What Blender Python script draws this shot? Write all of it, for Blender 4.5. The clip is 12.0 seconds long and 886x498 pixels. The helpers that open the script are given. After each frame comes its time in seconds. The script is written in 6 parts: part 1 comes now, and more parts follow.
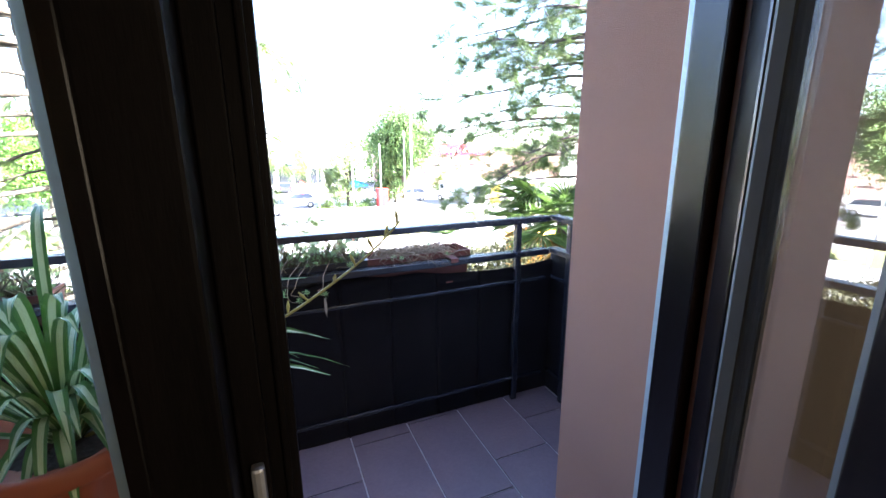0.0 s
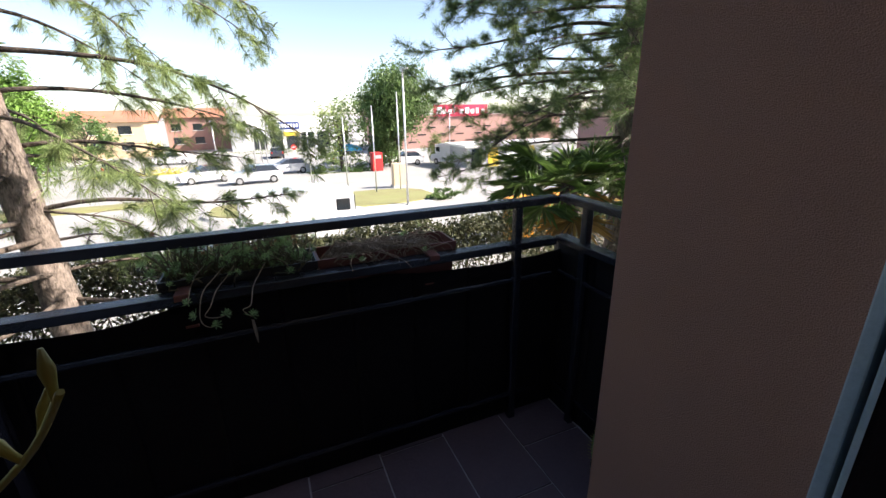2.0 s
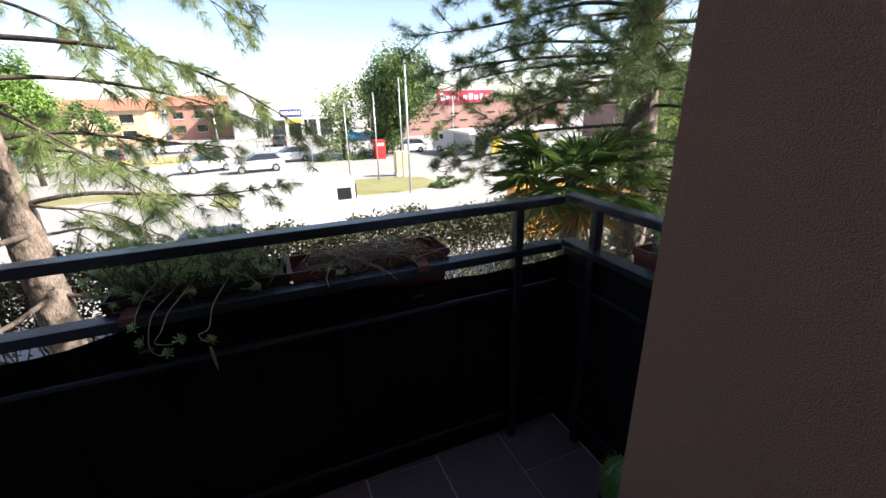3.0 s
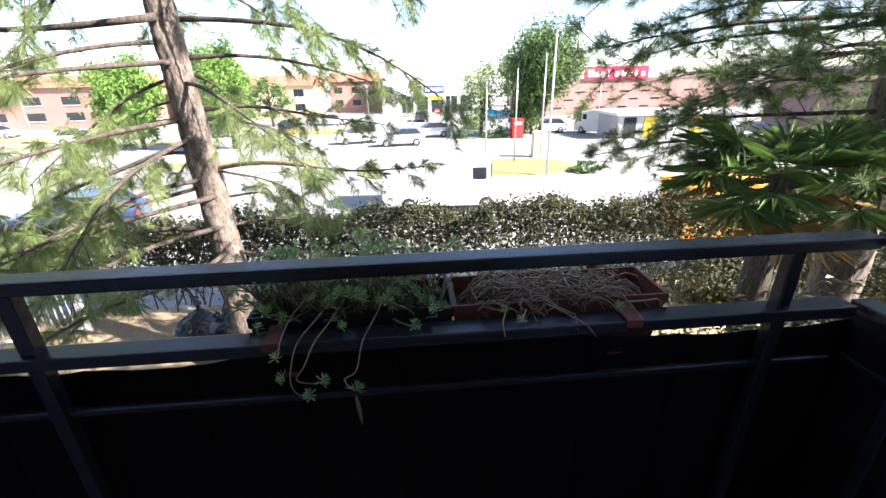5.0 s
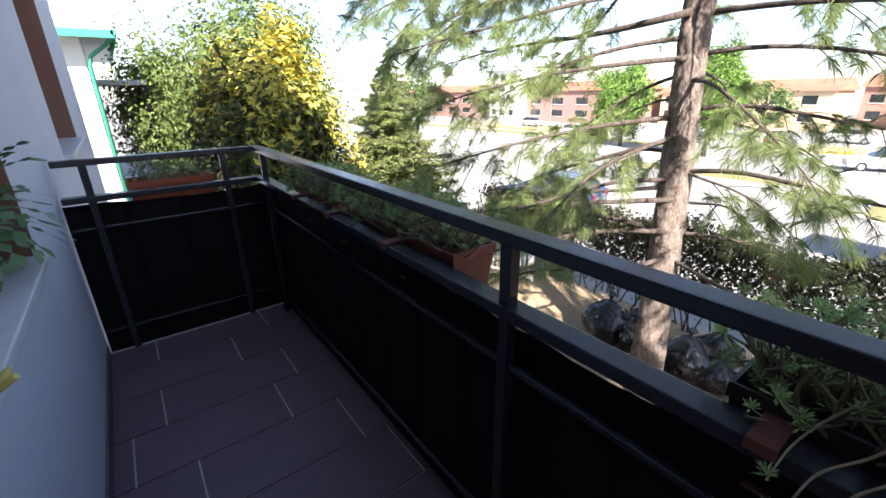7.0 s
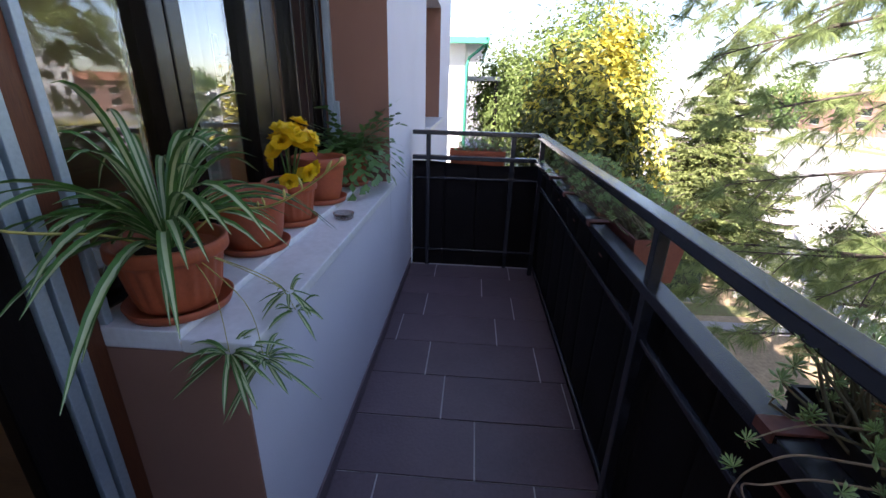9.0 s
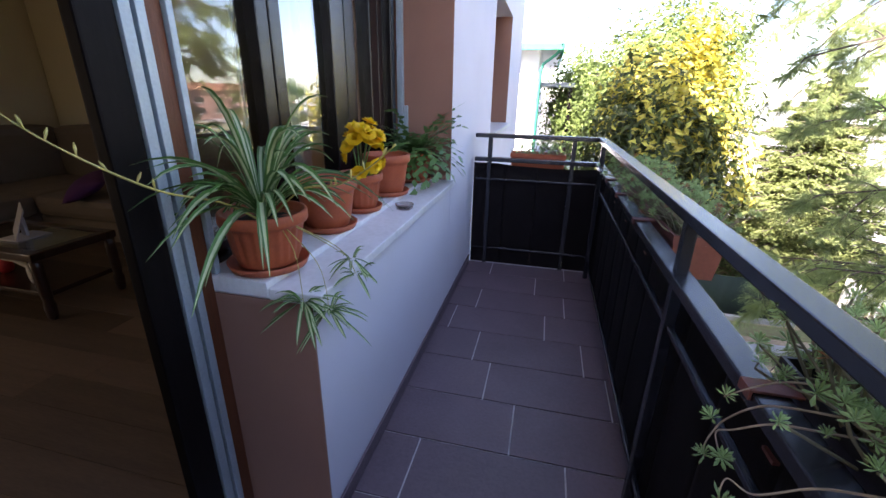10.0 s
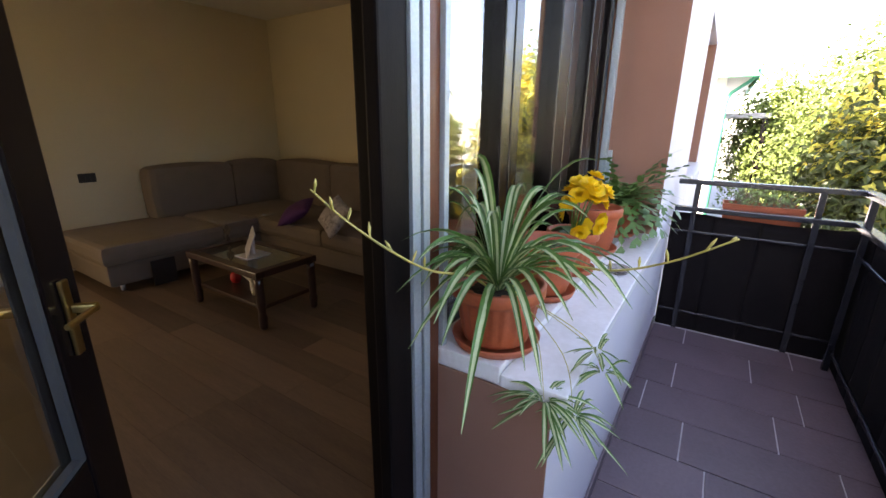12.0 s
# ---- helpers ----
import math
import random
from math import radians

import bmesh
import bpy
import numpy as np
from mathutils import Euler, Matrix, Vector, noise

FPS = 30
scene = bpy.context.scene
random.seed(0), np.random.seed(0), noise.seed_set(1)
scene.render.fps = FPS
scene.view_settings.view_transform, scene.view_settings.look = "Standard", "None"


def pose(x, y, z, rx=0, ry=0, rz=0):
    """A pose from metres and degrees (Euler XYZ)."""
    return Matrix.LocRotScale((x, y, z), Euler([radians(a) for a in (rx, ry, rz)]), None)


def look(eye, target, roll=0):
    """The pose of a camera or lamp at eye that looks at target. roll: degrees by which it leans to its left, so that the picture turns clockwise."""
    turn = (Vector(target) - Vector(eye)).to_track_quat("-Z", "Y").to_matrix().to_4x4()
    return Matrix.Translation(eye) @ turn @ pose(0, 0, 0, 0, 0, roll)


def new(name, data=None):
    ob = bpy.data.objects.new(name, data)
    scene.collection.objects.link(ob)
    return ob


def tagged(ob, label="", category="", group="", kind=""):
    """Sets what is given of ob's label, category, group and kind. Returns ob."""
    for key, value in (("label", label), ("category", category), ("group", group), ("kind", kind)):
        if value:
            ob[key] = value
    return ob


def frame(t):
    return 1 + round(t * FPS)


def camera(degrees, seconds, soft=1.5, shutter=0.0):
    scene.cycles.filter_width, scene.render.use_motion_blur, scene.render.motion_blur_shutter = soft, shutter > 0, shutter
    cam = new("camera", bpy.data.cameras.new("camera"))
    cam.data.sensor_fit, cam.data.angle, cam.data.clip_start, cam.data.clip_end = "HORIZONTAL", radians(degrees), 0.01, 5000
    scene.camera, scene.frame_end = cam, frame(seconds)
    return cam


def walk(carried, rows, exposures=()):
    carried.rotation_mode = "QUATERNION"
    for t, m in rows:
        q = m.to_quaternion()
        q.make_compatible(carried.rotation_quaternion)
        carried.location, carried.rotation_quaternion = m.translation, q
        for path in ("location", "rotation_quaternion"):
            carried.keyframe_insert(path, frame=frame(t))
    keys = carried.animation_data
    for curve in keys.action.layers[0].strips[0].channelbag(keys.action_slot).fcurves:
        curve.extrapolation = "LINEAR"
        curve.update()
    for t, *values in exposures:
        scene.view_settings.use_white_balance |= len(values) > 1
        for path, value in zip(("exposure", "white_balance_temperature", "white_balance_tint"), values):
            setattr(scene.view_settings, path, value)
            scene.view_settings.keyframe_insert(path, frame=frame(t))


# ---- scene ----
LENS = 93.7
PATH = [
    (0, (0.684, -0.922, 1.462), (1.436, 0.873, 1.002), -0.5),
    (0.5, (0.745, -0.833, 1.444), (1.523, 0.94, 0.943), -0.6),
    (1, (0.816, -0.681, 1.428), (1.594, 1.077, 0.878), -0.4),
    (1.5, (0.882, -0.565, 1.441), (1.642, 1.188, 0.851), -0.8),
    (2, (0.965, -0.47, 1.456), (1.707, 1.278, 0.83), -1.0),
    (2.5, (1.066, -0.38, 1.454), (1.805, 1.364, 0.813), -0.8),
    (2.7, (1.091, -0.353, 1.467), (1.822, 1.388, 0.809), -1.1),
    (4.5, (1.081, 0.058, 1.456), (1.575, 1.841, 0.694), -2.0),
    (5, (1.01, 0.133, 1.473), (1.149, 1.977, 0.713), -1.3),
    (5.5, (0.916, 0.222, 1.43), (0.603, 2.053, 0.688), -0.8),
    (6, (0.803, 0.317, 1.395), (0.01, 2.005, 0.672), -1.5),
    (6.5, (0.754, 0.338, 1.393), (-0.391, 1.811, 0.673), -1.2),
    (7, (0.765, 0.327, 1.394), (-0.733, 1.449, 0.689), -0.9),
    (7.5, (0.807, 0.326, 1.376), (-0.923, 1.054, 0.688), -0.4),
    (9.3, (1.283, 0.527, 1.396), (-0.572, 0.295, 0.686), 1.3),
    (9.5, (1.317, 0.555, 1.389), (-0.532, 0.254, 0.689), 1.0),
    (10, (1.379, 0.574, 1.384), (-0.446, 0.142, 0.689), 1.1),
    (10.5, (1.427, 0.57, 1.385), (-0.372, 0.027, 0.701), 0.9),
    (11, (1.424, 0.505, 1.403), (-0.338, -0.164, 0.736), 0.9),
    (11.5, (1.364, 0.421, 1.427), (-0.333, -0.428, 0.797), 0.3),
    (12, (1.29, 0.225, 1.446), (-0.318, -0.818, 0.874), 0.5),
]
cam = camera(LENS, 12.0)
EXPO = [(t, s, k, g) for t, s, k, g in ((0.0, 4.3, 6350, 16), (0.5, 3.6, 6400, 15), (1.0, 3.0, 6600, 14), (1.5, 2.2, 6950, 14), (2.0, 1.6, 7150, 14), (2.5, 1.55, 7150, 14), (4.5, 1.85, 6750, 14), (5.5, 2.15, 6650, 15), (6.5, 2.02, 6750, 16), (7.5, 1.8, 6900, 18), (9.5, 2.6, 7000, 23), (10.5, 3.25, 7100, 26), (11.0, 3.5, 7150, 28), (12.0, 3.7, 8400, 22))]
walk(cam, [(t, look(eye, target, roll)) for t, eye, target, roll in PATH], EXPO)

# ---- light: clear sky, sun from behind the house, over the camera's right shoulder ----
SUN_TO = Vector((0.78, -0.42, 0.66)).normalized()
sky = bpy.data.worlds.new("sky")
scene.world = sky
sky.use_nodes = True
sn = sky.node_tree.nodes
sky_tex = sn.new("ShaderNodeTexSky")
sky_tex.sky_type, sky_tex.sun_disc = "NISHITA", False
sky_tex.dust_density, sky_tex.air_density = 0.7, 0.75
sky_tex.sun_elevation = math.asin(SUN_TO.z)
sky_tex.sun_rotation = math.atan2(SUN_TO.x, SUN_TO.y)
sn["Background"].inputs["Strength"].default_value = 0.108
sky.node_tree.links.new(sky_tex.outputs[0], sn["Background"].inputs["Color"])
sun_data = bpy.data.lights.new("sun", "SUN")
sun_data.energy, sun_data.angle, sun_data.color = 5.0, radians(0.5), (1.0, 0.97, 0.92)
sun = new("sun", sun_data)
sun.matrix_world = look(SUN_TO * 50, (0, 0, 0))
# area lamp added at the room's back wall to brighten the dim interior
room_fill = bpy.data.lights.new("back_door_daylight", "AREA")
room_fill.shape, room_fill.size, room_fill.size_y, room_fill.energy, room_fill.color = "RECTANGLE", 1.5, 2.1, 2.5, (1.0, 0.85, 0.60)
new("back_door_daylight", room_fill).matrix_world = look((2.2, -5.04, 1.25), (1.6, 0.0, 1.0))


# ---- materials ----
def material(name, color, rough=0.6, metal=0.0, vary=0.15, scale=6.0, fine=60.0, bump=0.15, spec=0.5, tint=None, island=False, objvary=0.0, stretch=None, coat=0.0, trans=0.0):
    """Two scales of noise over a base colour, with fine relief."""
    m = bpy.data.materials.new(name)
    m.use_nodes = True
    n, l = m.node_tree.nodes, m.node_tree.links
    b = n["Principled BSDF"]
    b.inputs["Roughness"].default_value = rough
    b.inputs["Metallic"].default_value = metal
    b.inputs["Specular IOR Level"].default_value = spec
    b.inputs["Coat Weight"].default_value = coat
    tc = n.new("ShaderNodeTexCoord")
    vec = tc.outputs["Object"]
    if objvary:
        shift, mul = n.new("ShaderNodeVectorMath"), n.new("ShaderNodeMath")
        mul.operation, mul.inputs[1].default_value = "MULTIPLY", 37.0
        l.new(n.new("ShaderNodeObjectInfo").outputs["Random"], mul.inputs[0])
        l.new(vec, shift.inputs[0]), l.new(mul.outputs[0], shift.inputs[1])
        vec = shift.outputs[0]
    if stretch:
        mp = n.new("ShaderNodeMapping")
        mp.inputs["Scale"].default_value = stretch
        l.new(vec, mp.inputs["Vector"])
        vec = mp.outputs[0]
    big, small = n.new("ShaderNodeTexNoise"), n.new("ShaderNodeTexNoise")
    big.inputs["Scale"].default_value, small.inputs["Scale"].default_value = scale, fine
    big.inputs["Detail"].default_value, small.inputs["Detail"].default_value = 4, 3
    l.new(vec, big.inputs["Vector"]), l.new(vec, small.inputs["Vector"])
    mix = n.new("ShaderNodeMix")
    mix.data_type = "RGBA"
    dark = [c * (1 - vary) for c in color]
    light = [min(1, c * (1 + vary)) for c in (tint or color)]
    mix.inputs["A"].default_value, mix.inputs["B"].default_value = (*dark, 1), (*light, 1)
    add = n.new("ShaderNodeMath")
    add.operation = "ADD"
    half = n.new("ShaderNodeMath")
    half.operation, half.inputs[1].default_value = "MULTIPLY", 0.5
    l.new(big.outputs["Fac"], add.inputs[0]), l.new(small.outputs["Fac"], add.inputs[1])
    l.new(add.outputs[0], half.inputs[0])
    fac = half.outputs[0]
    ramp = n.new("ShaderNodeMapRange")
    ramp.inputs["From Min"].default_value, ramp.inputs["From Max"].default_value = 0.3, 0.7
    l.new(fac, ramp.inputs["Value"])
    fac = ramp.outputs[0]
    if island or objvary:
        src = n.new("ShaderNodeNewGeometry").outputs["Random Per Island"] if island else n.new("ShaderNodeObjectInfo").outputs["Random"]
        blend = n.new("ShaderNodeMix")
        blend.inputs[0].default_value = 0.6 if island else objvary
        l.new(fac, blend.inputs[2]), l.new(src, blend.inputs[3])
        fac = blend.outputs[0]
    l.new(fac, mix.inputs["Factor"])
    l.new(mix.outputs["Result"], b.inputs["Base Color"])
    if bump:
        bp = n.new("ShaderNodeBump")
        bp.inputs["Strength"].default_value, bp.inputs["Distance"].default_value = bump, 0.01
        l.new(small.outputs["Fac"], bp.inputs["Height"])
        l.new(bp.outputs[0], b.inputs["Normal"])
    if trans:
        ts = n.new("ShaderNodeBsdfTranslucent")
        l.new(mix.outputs["Result"], ts.inputs["Color"])
        sh = n.new("ShaderNodeMixShader")
        sh.inputs[0].default_value = trans
        l.new(b.outputs[0], sh.inputs[1]), l.new(ts.outputs[0], sh.inputs[2])
        l.new(sh.outputs[0], n["Material Output"].inputs["Surface"])
    return m


def glass_material(name, tint=(0.92, 0.96, 0.95), rough=0.0):
    """Clear pane: transparent body with a mirror film that strengthens at grazing angles."""
    m = bpy.data.materials.new(name)
    m.use_nodes = True
    n, l = m.node_tree.nodes, m.node_tree.links
    n.remove(n["Principled BSDF"])
    clear, gloss = n.new("ShaderNodeBsdfTransparent"), n.new("ShaderNodeBsdfGlossy")
    clear.inputs["Color"].default_value = (*tint, 1)
    gloss.inputs["Roughness"].default_value = rough
    face, cube, gain = n.new("ShaderNodeLayerWeight"), n.new("ShaderNodeMath"), n.new("ShaderNodeMath")
    cube.operation, cube.inputs[1].default_value = "POWER", 2.4
    gain.operation, gain.inputs[1].default_value, gain.inputs[2].default_value = "MULTIPLY_ADD", 0.92, 0.04
    l.new(face.outputs["Facing"], cube.inputs[0]), l.new(cube.outputs[0], gain.inputs[0])
    mix = n.new("ShaderNodeMixShader")
    l.new(gain.outputs[0], mix.inputs[0])
    l.new(clear.outputs[0], mix.inputs[1]), l.new(gloss.outputs[0], mix.inputs[2])
    l.new(mix.outputs[0], n["Material Output"].inputs["Surface"])
    return m


lilac = material("lilac_render", (0.71, 0.69, 0.745), 0.9, vary=0.05, scale=2, fine=220, bump=0.35)
mauve = material("mauve_render", (0.30, 0.150, 0.105), 0.92, vary=0.13, scale=2.5, fine=620, bump=0.4)
# plaster browned to stand for the mauve reveal's reflection in the door pane
reflection_toned_plaster = material("reflection_toned_plaster", (0.27, 0.21, 0.185), 0.9, vary=0.06, scale=1.5, fine=160, bump=0.2)
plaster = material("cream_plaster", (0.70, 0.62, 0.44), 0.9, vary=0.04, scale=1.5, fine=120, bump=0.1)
ceiling_white = material("ceiling_white", (0.75, 0.73, 0.68), 0.9, vary=0.03, bump=0.05)
darkwood = material("dark_stained_frame", (0.006, 0.0042, 0.0045), 0.22, vary=0.5, scale=5, fine=70, bump=0.05, spec=0.3, stretch=(8, 8, 0.6), coat=0.05)
redwood = material("red_brown_timber", (0.12, 0.038, 0.018), 0.4, vary=0.3, scale=4, fine=60, bump=0.08, spec=0.25, stretch=(9, 9, 0.6), coat=0.04)
black_post = material("near_black_matt_wood", (0.006, 0.0045, 0.0045), 0.5, vary=0.5, scale=5, fine=70, bump=0.05, spec=0.08, stretch=(8, 8, 0.6))
guide_metal = material("grey_blue_aluminium", (0.36, 0.43, 0.47), 0.45, 0.35, vary=0.12, scale=8, fine=120, bump=0.08)
rail_paint = material("black_rail_paint", (0.017, 0.018, 0.023), 0.27, 0.0, vary=0.25, scale=9, fine=420, bump=0.03, spec=0.6)
canvas_black = material("black_canvas", (0.0095, 0.0074, 0.0078), 0.85, vary=0.3, scale=4, fine=240, bump=0.3, spec=0.12)
tile_mat = material("slate_purple_tile", (0.134, 0.093, 0.106), 0.42, vary=0.26, scale=5, fine=70, bump=0.22, objvary=0.35)
grout_mat = material("pale_grout", (0.55, 0.52, 0.52), 0.9, vary=0.2, scale=20, fine=150, bump=0.2)
marble = material("white_marble_sill", (0.68, 0.67, 0.66), 0.35, vary=0.08, scale=5, fine=45, bump=0.04, tint=(0.74, 0.74, 0.75))
terracotta = material("terracotta_plastic", (0.40, 0.088, 0.034), 0.55, vary=0.14, scale=9, fine=100, bump=0.08)
rust_plastic = material("red_brown_planter", (0.16, 0.045, 0.03), 0.55, vary=0.2, scale=9, fine=90, bump=0.12)
soil_mat = material("dark_soil", (0.035, 0.024, 0.018), 0.95, vary=0.5, scale=25, fine=140, bump=0.9)
laminate = material("oak_laminate", (0.155, 0.106, 0.072), 0.38, vary=0.55, scale=2.2, fine=26, bump=0.06, objvary=0.55, stretch=(9, 0.8, 9))
sofa_cloth = material("taupe_cloth", (0.20, 0.165, 0.135), 0.95, vary=0.10, scale=6, fine=260, bump=0.35)
asphalt = material("sunlit_asphalt", (0.30, 0.295, 0.285), 0.95, vary=0.14, scale=0.35, fine=30, bump=0.2)
bark = material("grey_brown_bark", (0.048, 0.036, 0.029), 0.95, vary=0.6, scale=7, fine=28, bump=1.0, stretch=(2.2, 2.2, 0.7), tint=(0.10, 0.078, 0.064))
needle_light = material("pine_needles_sunny", (0.125, 0.195, 0.07), 0.55, vary=0.45, scale=0.8, fine=9, bump=0, island=True, tint=(0.27, 0.34, 0.13), trans=0.4)
needle_dark = material("pine_needles_blue_green", (0.055, 0.105, 0.04), 0.55, vary=0.5, scale=0.8, fine=9, bump=0, island=True, tint=(0.15, 0.21, 0.07), trans=0.4)
hedge_leaf = material("hedge_leaf", (0.026, 0.046, 0.02), 0.5, vary=0.5, scale=1.2, fine=9, bump=0, island=True, tint=(0.075, 0.075, 0.032), trans=0.15, spec=0.3)
glass = glass_material("clear_pane")
white_paint = material("white_paint", (0.75, 0.75, 0.73), 0.6, vary=0.05, scale=2, fine=40, bump=0.05)
steel = material("galvanised_steel", (0.55, 0.56, 0.58), 0.4, 0.7, vary=0.1, bump=0.03)
brass = material("brass", (0.62, 0.46, 0.2), 0.28, 1.0, vary=0.1, bump=0.02)
black_plastic = material("black_plastic", (0.02, 0.02, 0.022), 0.4, vary=0.15, bump=0.03)


# ---- mesh helpers ----
def bx(bm, x0, y0, z0, x1, y1, z1, bevel=0.0):
    """A cuboid, with rounded edges where bevel is given."""
    r = bmesh.ops.create_cube(bm, size=1.0, matrix=Matrix.LocRotScale(((x0 + x1) / 2, (y0 + y1) / 2, (z0 + z1) / 2), None, (abs(x1 - x0), abs(y1 - y0), abs(z1 - z0))))
    if bevel:
        es = list({e for v in r["verts"] for e in v.link_edges})
        bmesh.ops.bevel(bm, geom=es, offset=bevel, segments=2, profile=0.6, affect="EDGES")
    return bm


def box(*a, bevel=0.0):
    return bx(bmesh.new(), *a, bevel=bevel)


def tube(bm, pts, radii, sides=8, cap=True):
    """A round tube along the points, with a radius for each."""
    rings, n = [], len(pts)
    pts = [Vector(p) for p in pts]
    side = None
    for i, p in enumerate(pts):
        d = (pts[min(i + 1, n - 1)] - pts[max(i - 1, 0)]).normalized()
        if side is None:
            side = d.orthogonal().normalized()
        side = (side - d * side.dot(d)).normalized()
        up = d.cross(side)
        r = radii[i] if hasattr(radii, "__len__") else radii
        rings.append([bm.verts.new(p + (side * math.cos(a) + up * math.sin(a)) * r) for a in (2 * math.pi * k / sides for k in range(sides))])
    for a, b in zip(rings, rings[1:]):
        for k in range(sides):
            f = bm.faces.new((a[k], a[(k + 1) % sides], b[(k + 1) % sides], b[k]))
            f.smooth = True
    if cap:
        bm.faces.new(rings[0][::-1]), bm.faces.new(rings[-1])
    return bm


def lathe(bm, profile, at=(0, 0, 0), sides=32, ribs=0, rib_depth=0.0, rib_from=0, rib_to=0):
    """A body of revolution; profile is a list of (radius, height)."""
    rings = []
    for j, (r, z) in enumerate(profile):
        ring = []
        for k in range(sides):
            a = 2 * math.pi * k / sides
            rr = r - (rib_depth if ribs and rib_from <= j <= rib_to and (k * ribs // sides) % 2 else 0)
            ring.append(bm.verts.new((at[0] + rr * math.cos(a), at[1] + rr * math.sin(a), at[2] + z)))
        rings.append(ring)
    for a, b in zip(rings, rings[1:]):
        for k in range(sides):
            f = bm.faces.new((a[k], a[(k + 1) % sides], b[(k + 1) % sides], b[k]))
            f.smooth = True
    bm.faces.new(rings[0][::-1]), bm.faces.new(rings[-1])
    return bm


def shape(name, bm, mat, smooth=False):
    """Turns a bmesh into a top-level mesh object."""
    me = bpy.data.meshes.new(name)
    bmesh.ops.recalc_face_normals(bm, faces=bm.faces)
    bm.to_mesh(me)
    bm.free()
    me.materials.append(mat)
    if smooth:
        me.polygons.foreach_set("use_smooth", [True] * len(me.polygons))
    return new(name, me)


def part(name, bm, mat, parent, label="", smooth=False):
    ob = shape(name, bm, mat, smooth)
    ob.parent = parent
    if parent.parent is None:
        ob.matrix_parent_inverse = parent.matrix_world.inverted()
    return tagged(ob, label)


def raw(name, verts, faces, mat, parent=None, smooth=False):
    me = bpy.data.meshes.new(name)
    me.from_pydata([tuple(v) for v in verts], [], faces)
    me.materials.append(mat)
    if smooth:
        me.polygons.foreach_set("use_smooth", [True] * len(me.polygons))
    ob = new(name, me)
    if parent:
        ob.parent = parent
    return ob


def thing(name, label, category, at=(0, 0, 0), group="", kind=""):
    """An Empty at the base of a thing, to parent its parts."""
    ob = new(name)
    ob.empty_display_size = 0.1
    ob.location = at
    ob.matrix_world = Matrix.Translation(at)
    return tagged(ob, label, category, group, kind)

# ================= structure =================
FACE = 0.0          # balcony face of the house wall
CORNER, PILLAR, REVEAL = 0.485, 1.471, -1.21
SILL = 0.876
RAIL_Y, RAIL_TOP, LOW_TOP = 0.988, 1.104, 0.917
LEFT_X, RIGHT_X = -2.05, 2.175
DEEP = -0.46


def structure(name, bm, mat, label, category):
    return tagged(shape(name, bm, mat), label, category, kind="structure")


# house wall: parapet, piers, lintel, storeys above and below
bm = box(REVEAL, DEEP, -0.2, CORNER - 0.004, FACE, SILL - 0.035)
structure("wall_parapet", bm, lilac, "low lilac rendered wall under the window", "wall")
bm = box(-3.05, DEEP, -2.9, REVEAL - 0.004, FACE, 2.45)
structure("wall_left_pier", bm, lilac, "lilac rendered house wall beside the window", "wall")
bm = box(PILLAR + 0.004, DEEP, -2.9, 7.5, FACE, 2.45)
structure("wall_right_pier", bm, lilac, "lilac rendered house wall beside the balcony door", "wall")
bm = box(-3.05, DEEP, 2.45, 7.5, FACE, 5.65)
structure("wall_upper", bm, lilac, "lilac rendered wall of the storey above", "wall")
bm = box(REVEAL - 0.004, DEEP, -2.9, PILLAR + 0.004, FACE, -0.2)
structure("wall_lower", bm, lilac, "lilac rendered wall of the storey below", "wall")
# mauve reveals, a few millimetres proud
structure("reveal_pillar", box(PILLAR - 0.002, -0.312, 0.0, PILLAR + 0.004, FACE + 0.002, 2.45), mauve, "mauve rendered reveal of the balcony door", "wall")
structure("reveal_parapet_end", box(CORNER - 0.004, -0.318, 0.0, CORNER + 0.002, FACE - 0.001, SILL - 0.036), mauve, "mauve rendered end of the low wall", "wall")
structure("reveal_window", box(REVEAL - 0.004, -0.36, SILL - 0.03, REVEAL + 0.002, FACE + 0.001, 2.45), mauve, "mauve rendered window reveal", "wall")
structure("reveal_head", box(REVEAL + 0.003, -0.36, 2.44, PILLAR - 0.003, FACE + 0.001, 2.449), mauve, "mauve rendered head of the opening", "wall")
# facade further along, with a second recessed opening
bm = bx(box(-3.054, DEEP, -2.9, -4.72, FACE, 1.0), -3.054, DEEP, 2.35, -4.72, FACE, 4.6)
structure("wall_far_bay", bm, lilac, "lilac rendered wall round a recessed opening", "wall")
structure("wall_far_end", box(-4.724, -9, -2.9, -6.75, FACE, 4.6), lilac, "lilac rendered end of the house", "wall")
structure("wall_far_recess", box(-3.06, -1.1, 0.9, -4.72, DEEP - 0.3, 2.5), mauve, "mauve rendered back of a recess", "wall")
structure("reveal_far", box(-4.717, -0.75, 1.004, -4.723, -0.003, 2.346), mauve, "mauve reveal of the far opening", "wall")
structure("sill_far", box(-3.03, -0.45, 1.002, -4.71, 0.06, 1.04, bevel=0.006), marble, "white marble sill of the far opening", "window sill")
# unseen stepped roofs and gable, added; heights set where the house shadow ends
structure("roof", bx(box(-3.4, -9.4, 5.654, 8.0, 0.45, 5.79), -3.05, -9.0, 5.794, 7.5, -1.2, 6.1), darkwood, "unseen dark roof added over the house to cast its shadow", "roof")
structure("roof_lower", box(-7.1, -9.4, 4.604, -3.41, 0.28, 4.75), darkwood, "unseen dark lower roof added so that sun reaches the magnolia", "roof")
structure("wall_gable", box(-3.05, -9.0, 4.76, -2.9, DEEP - 0.01, 5.65), lilac, "unseen lilac rendered gable added over the lower roof", "wall")
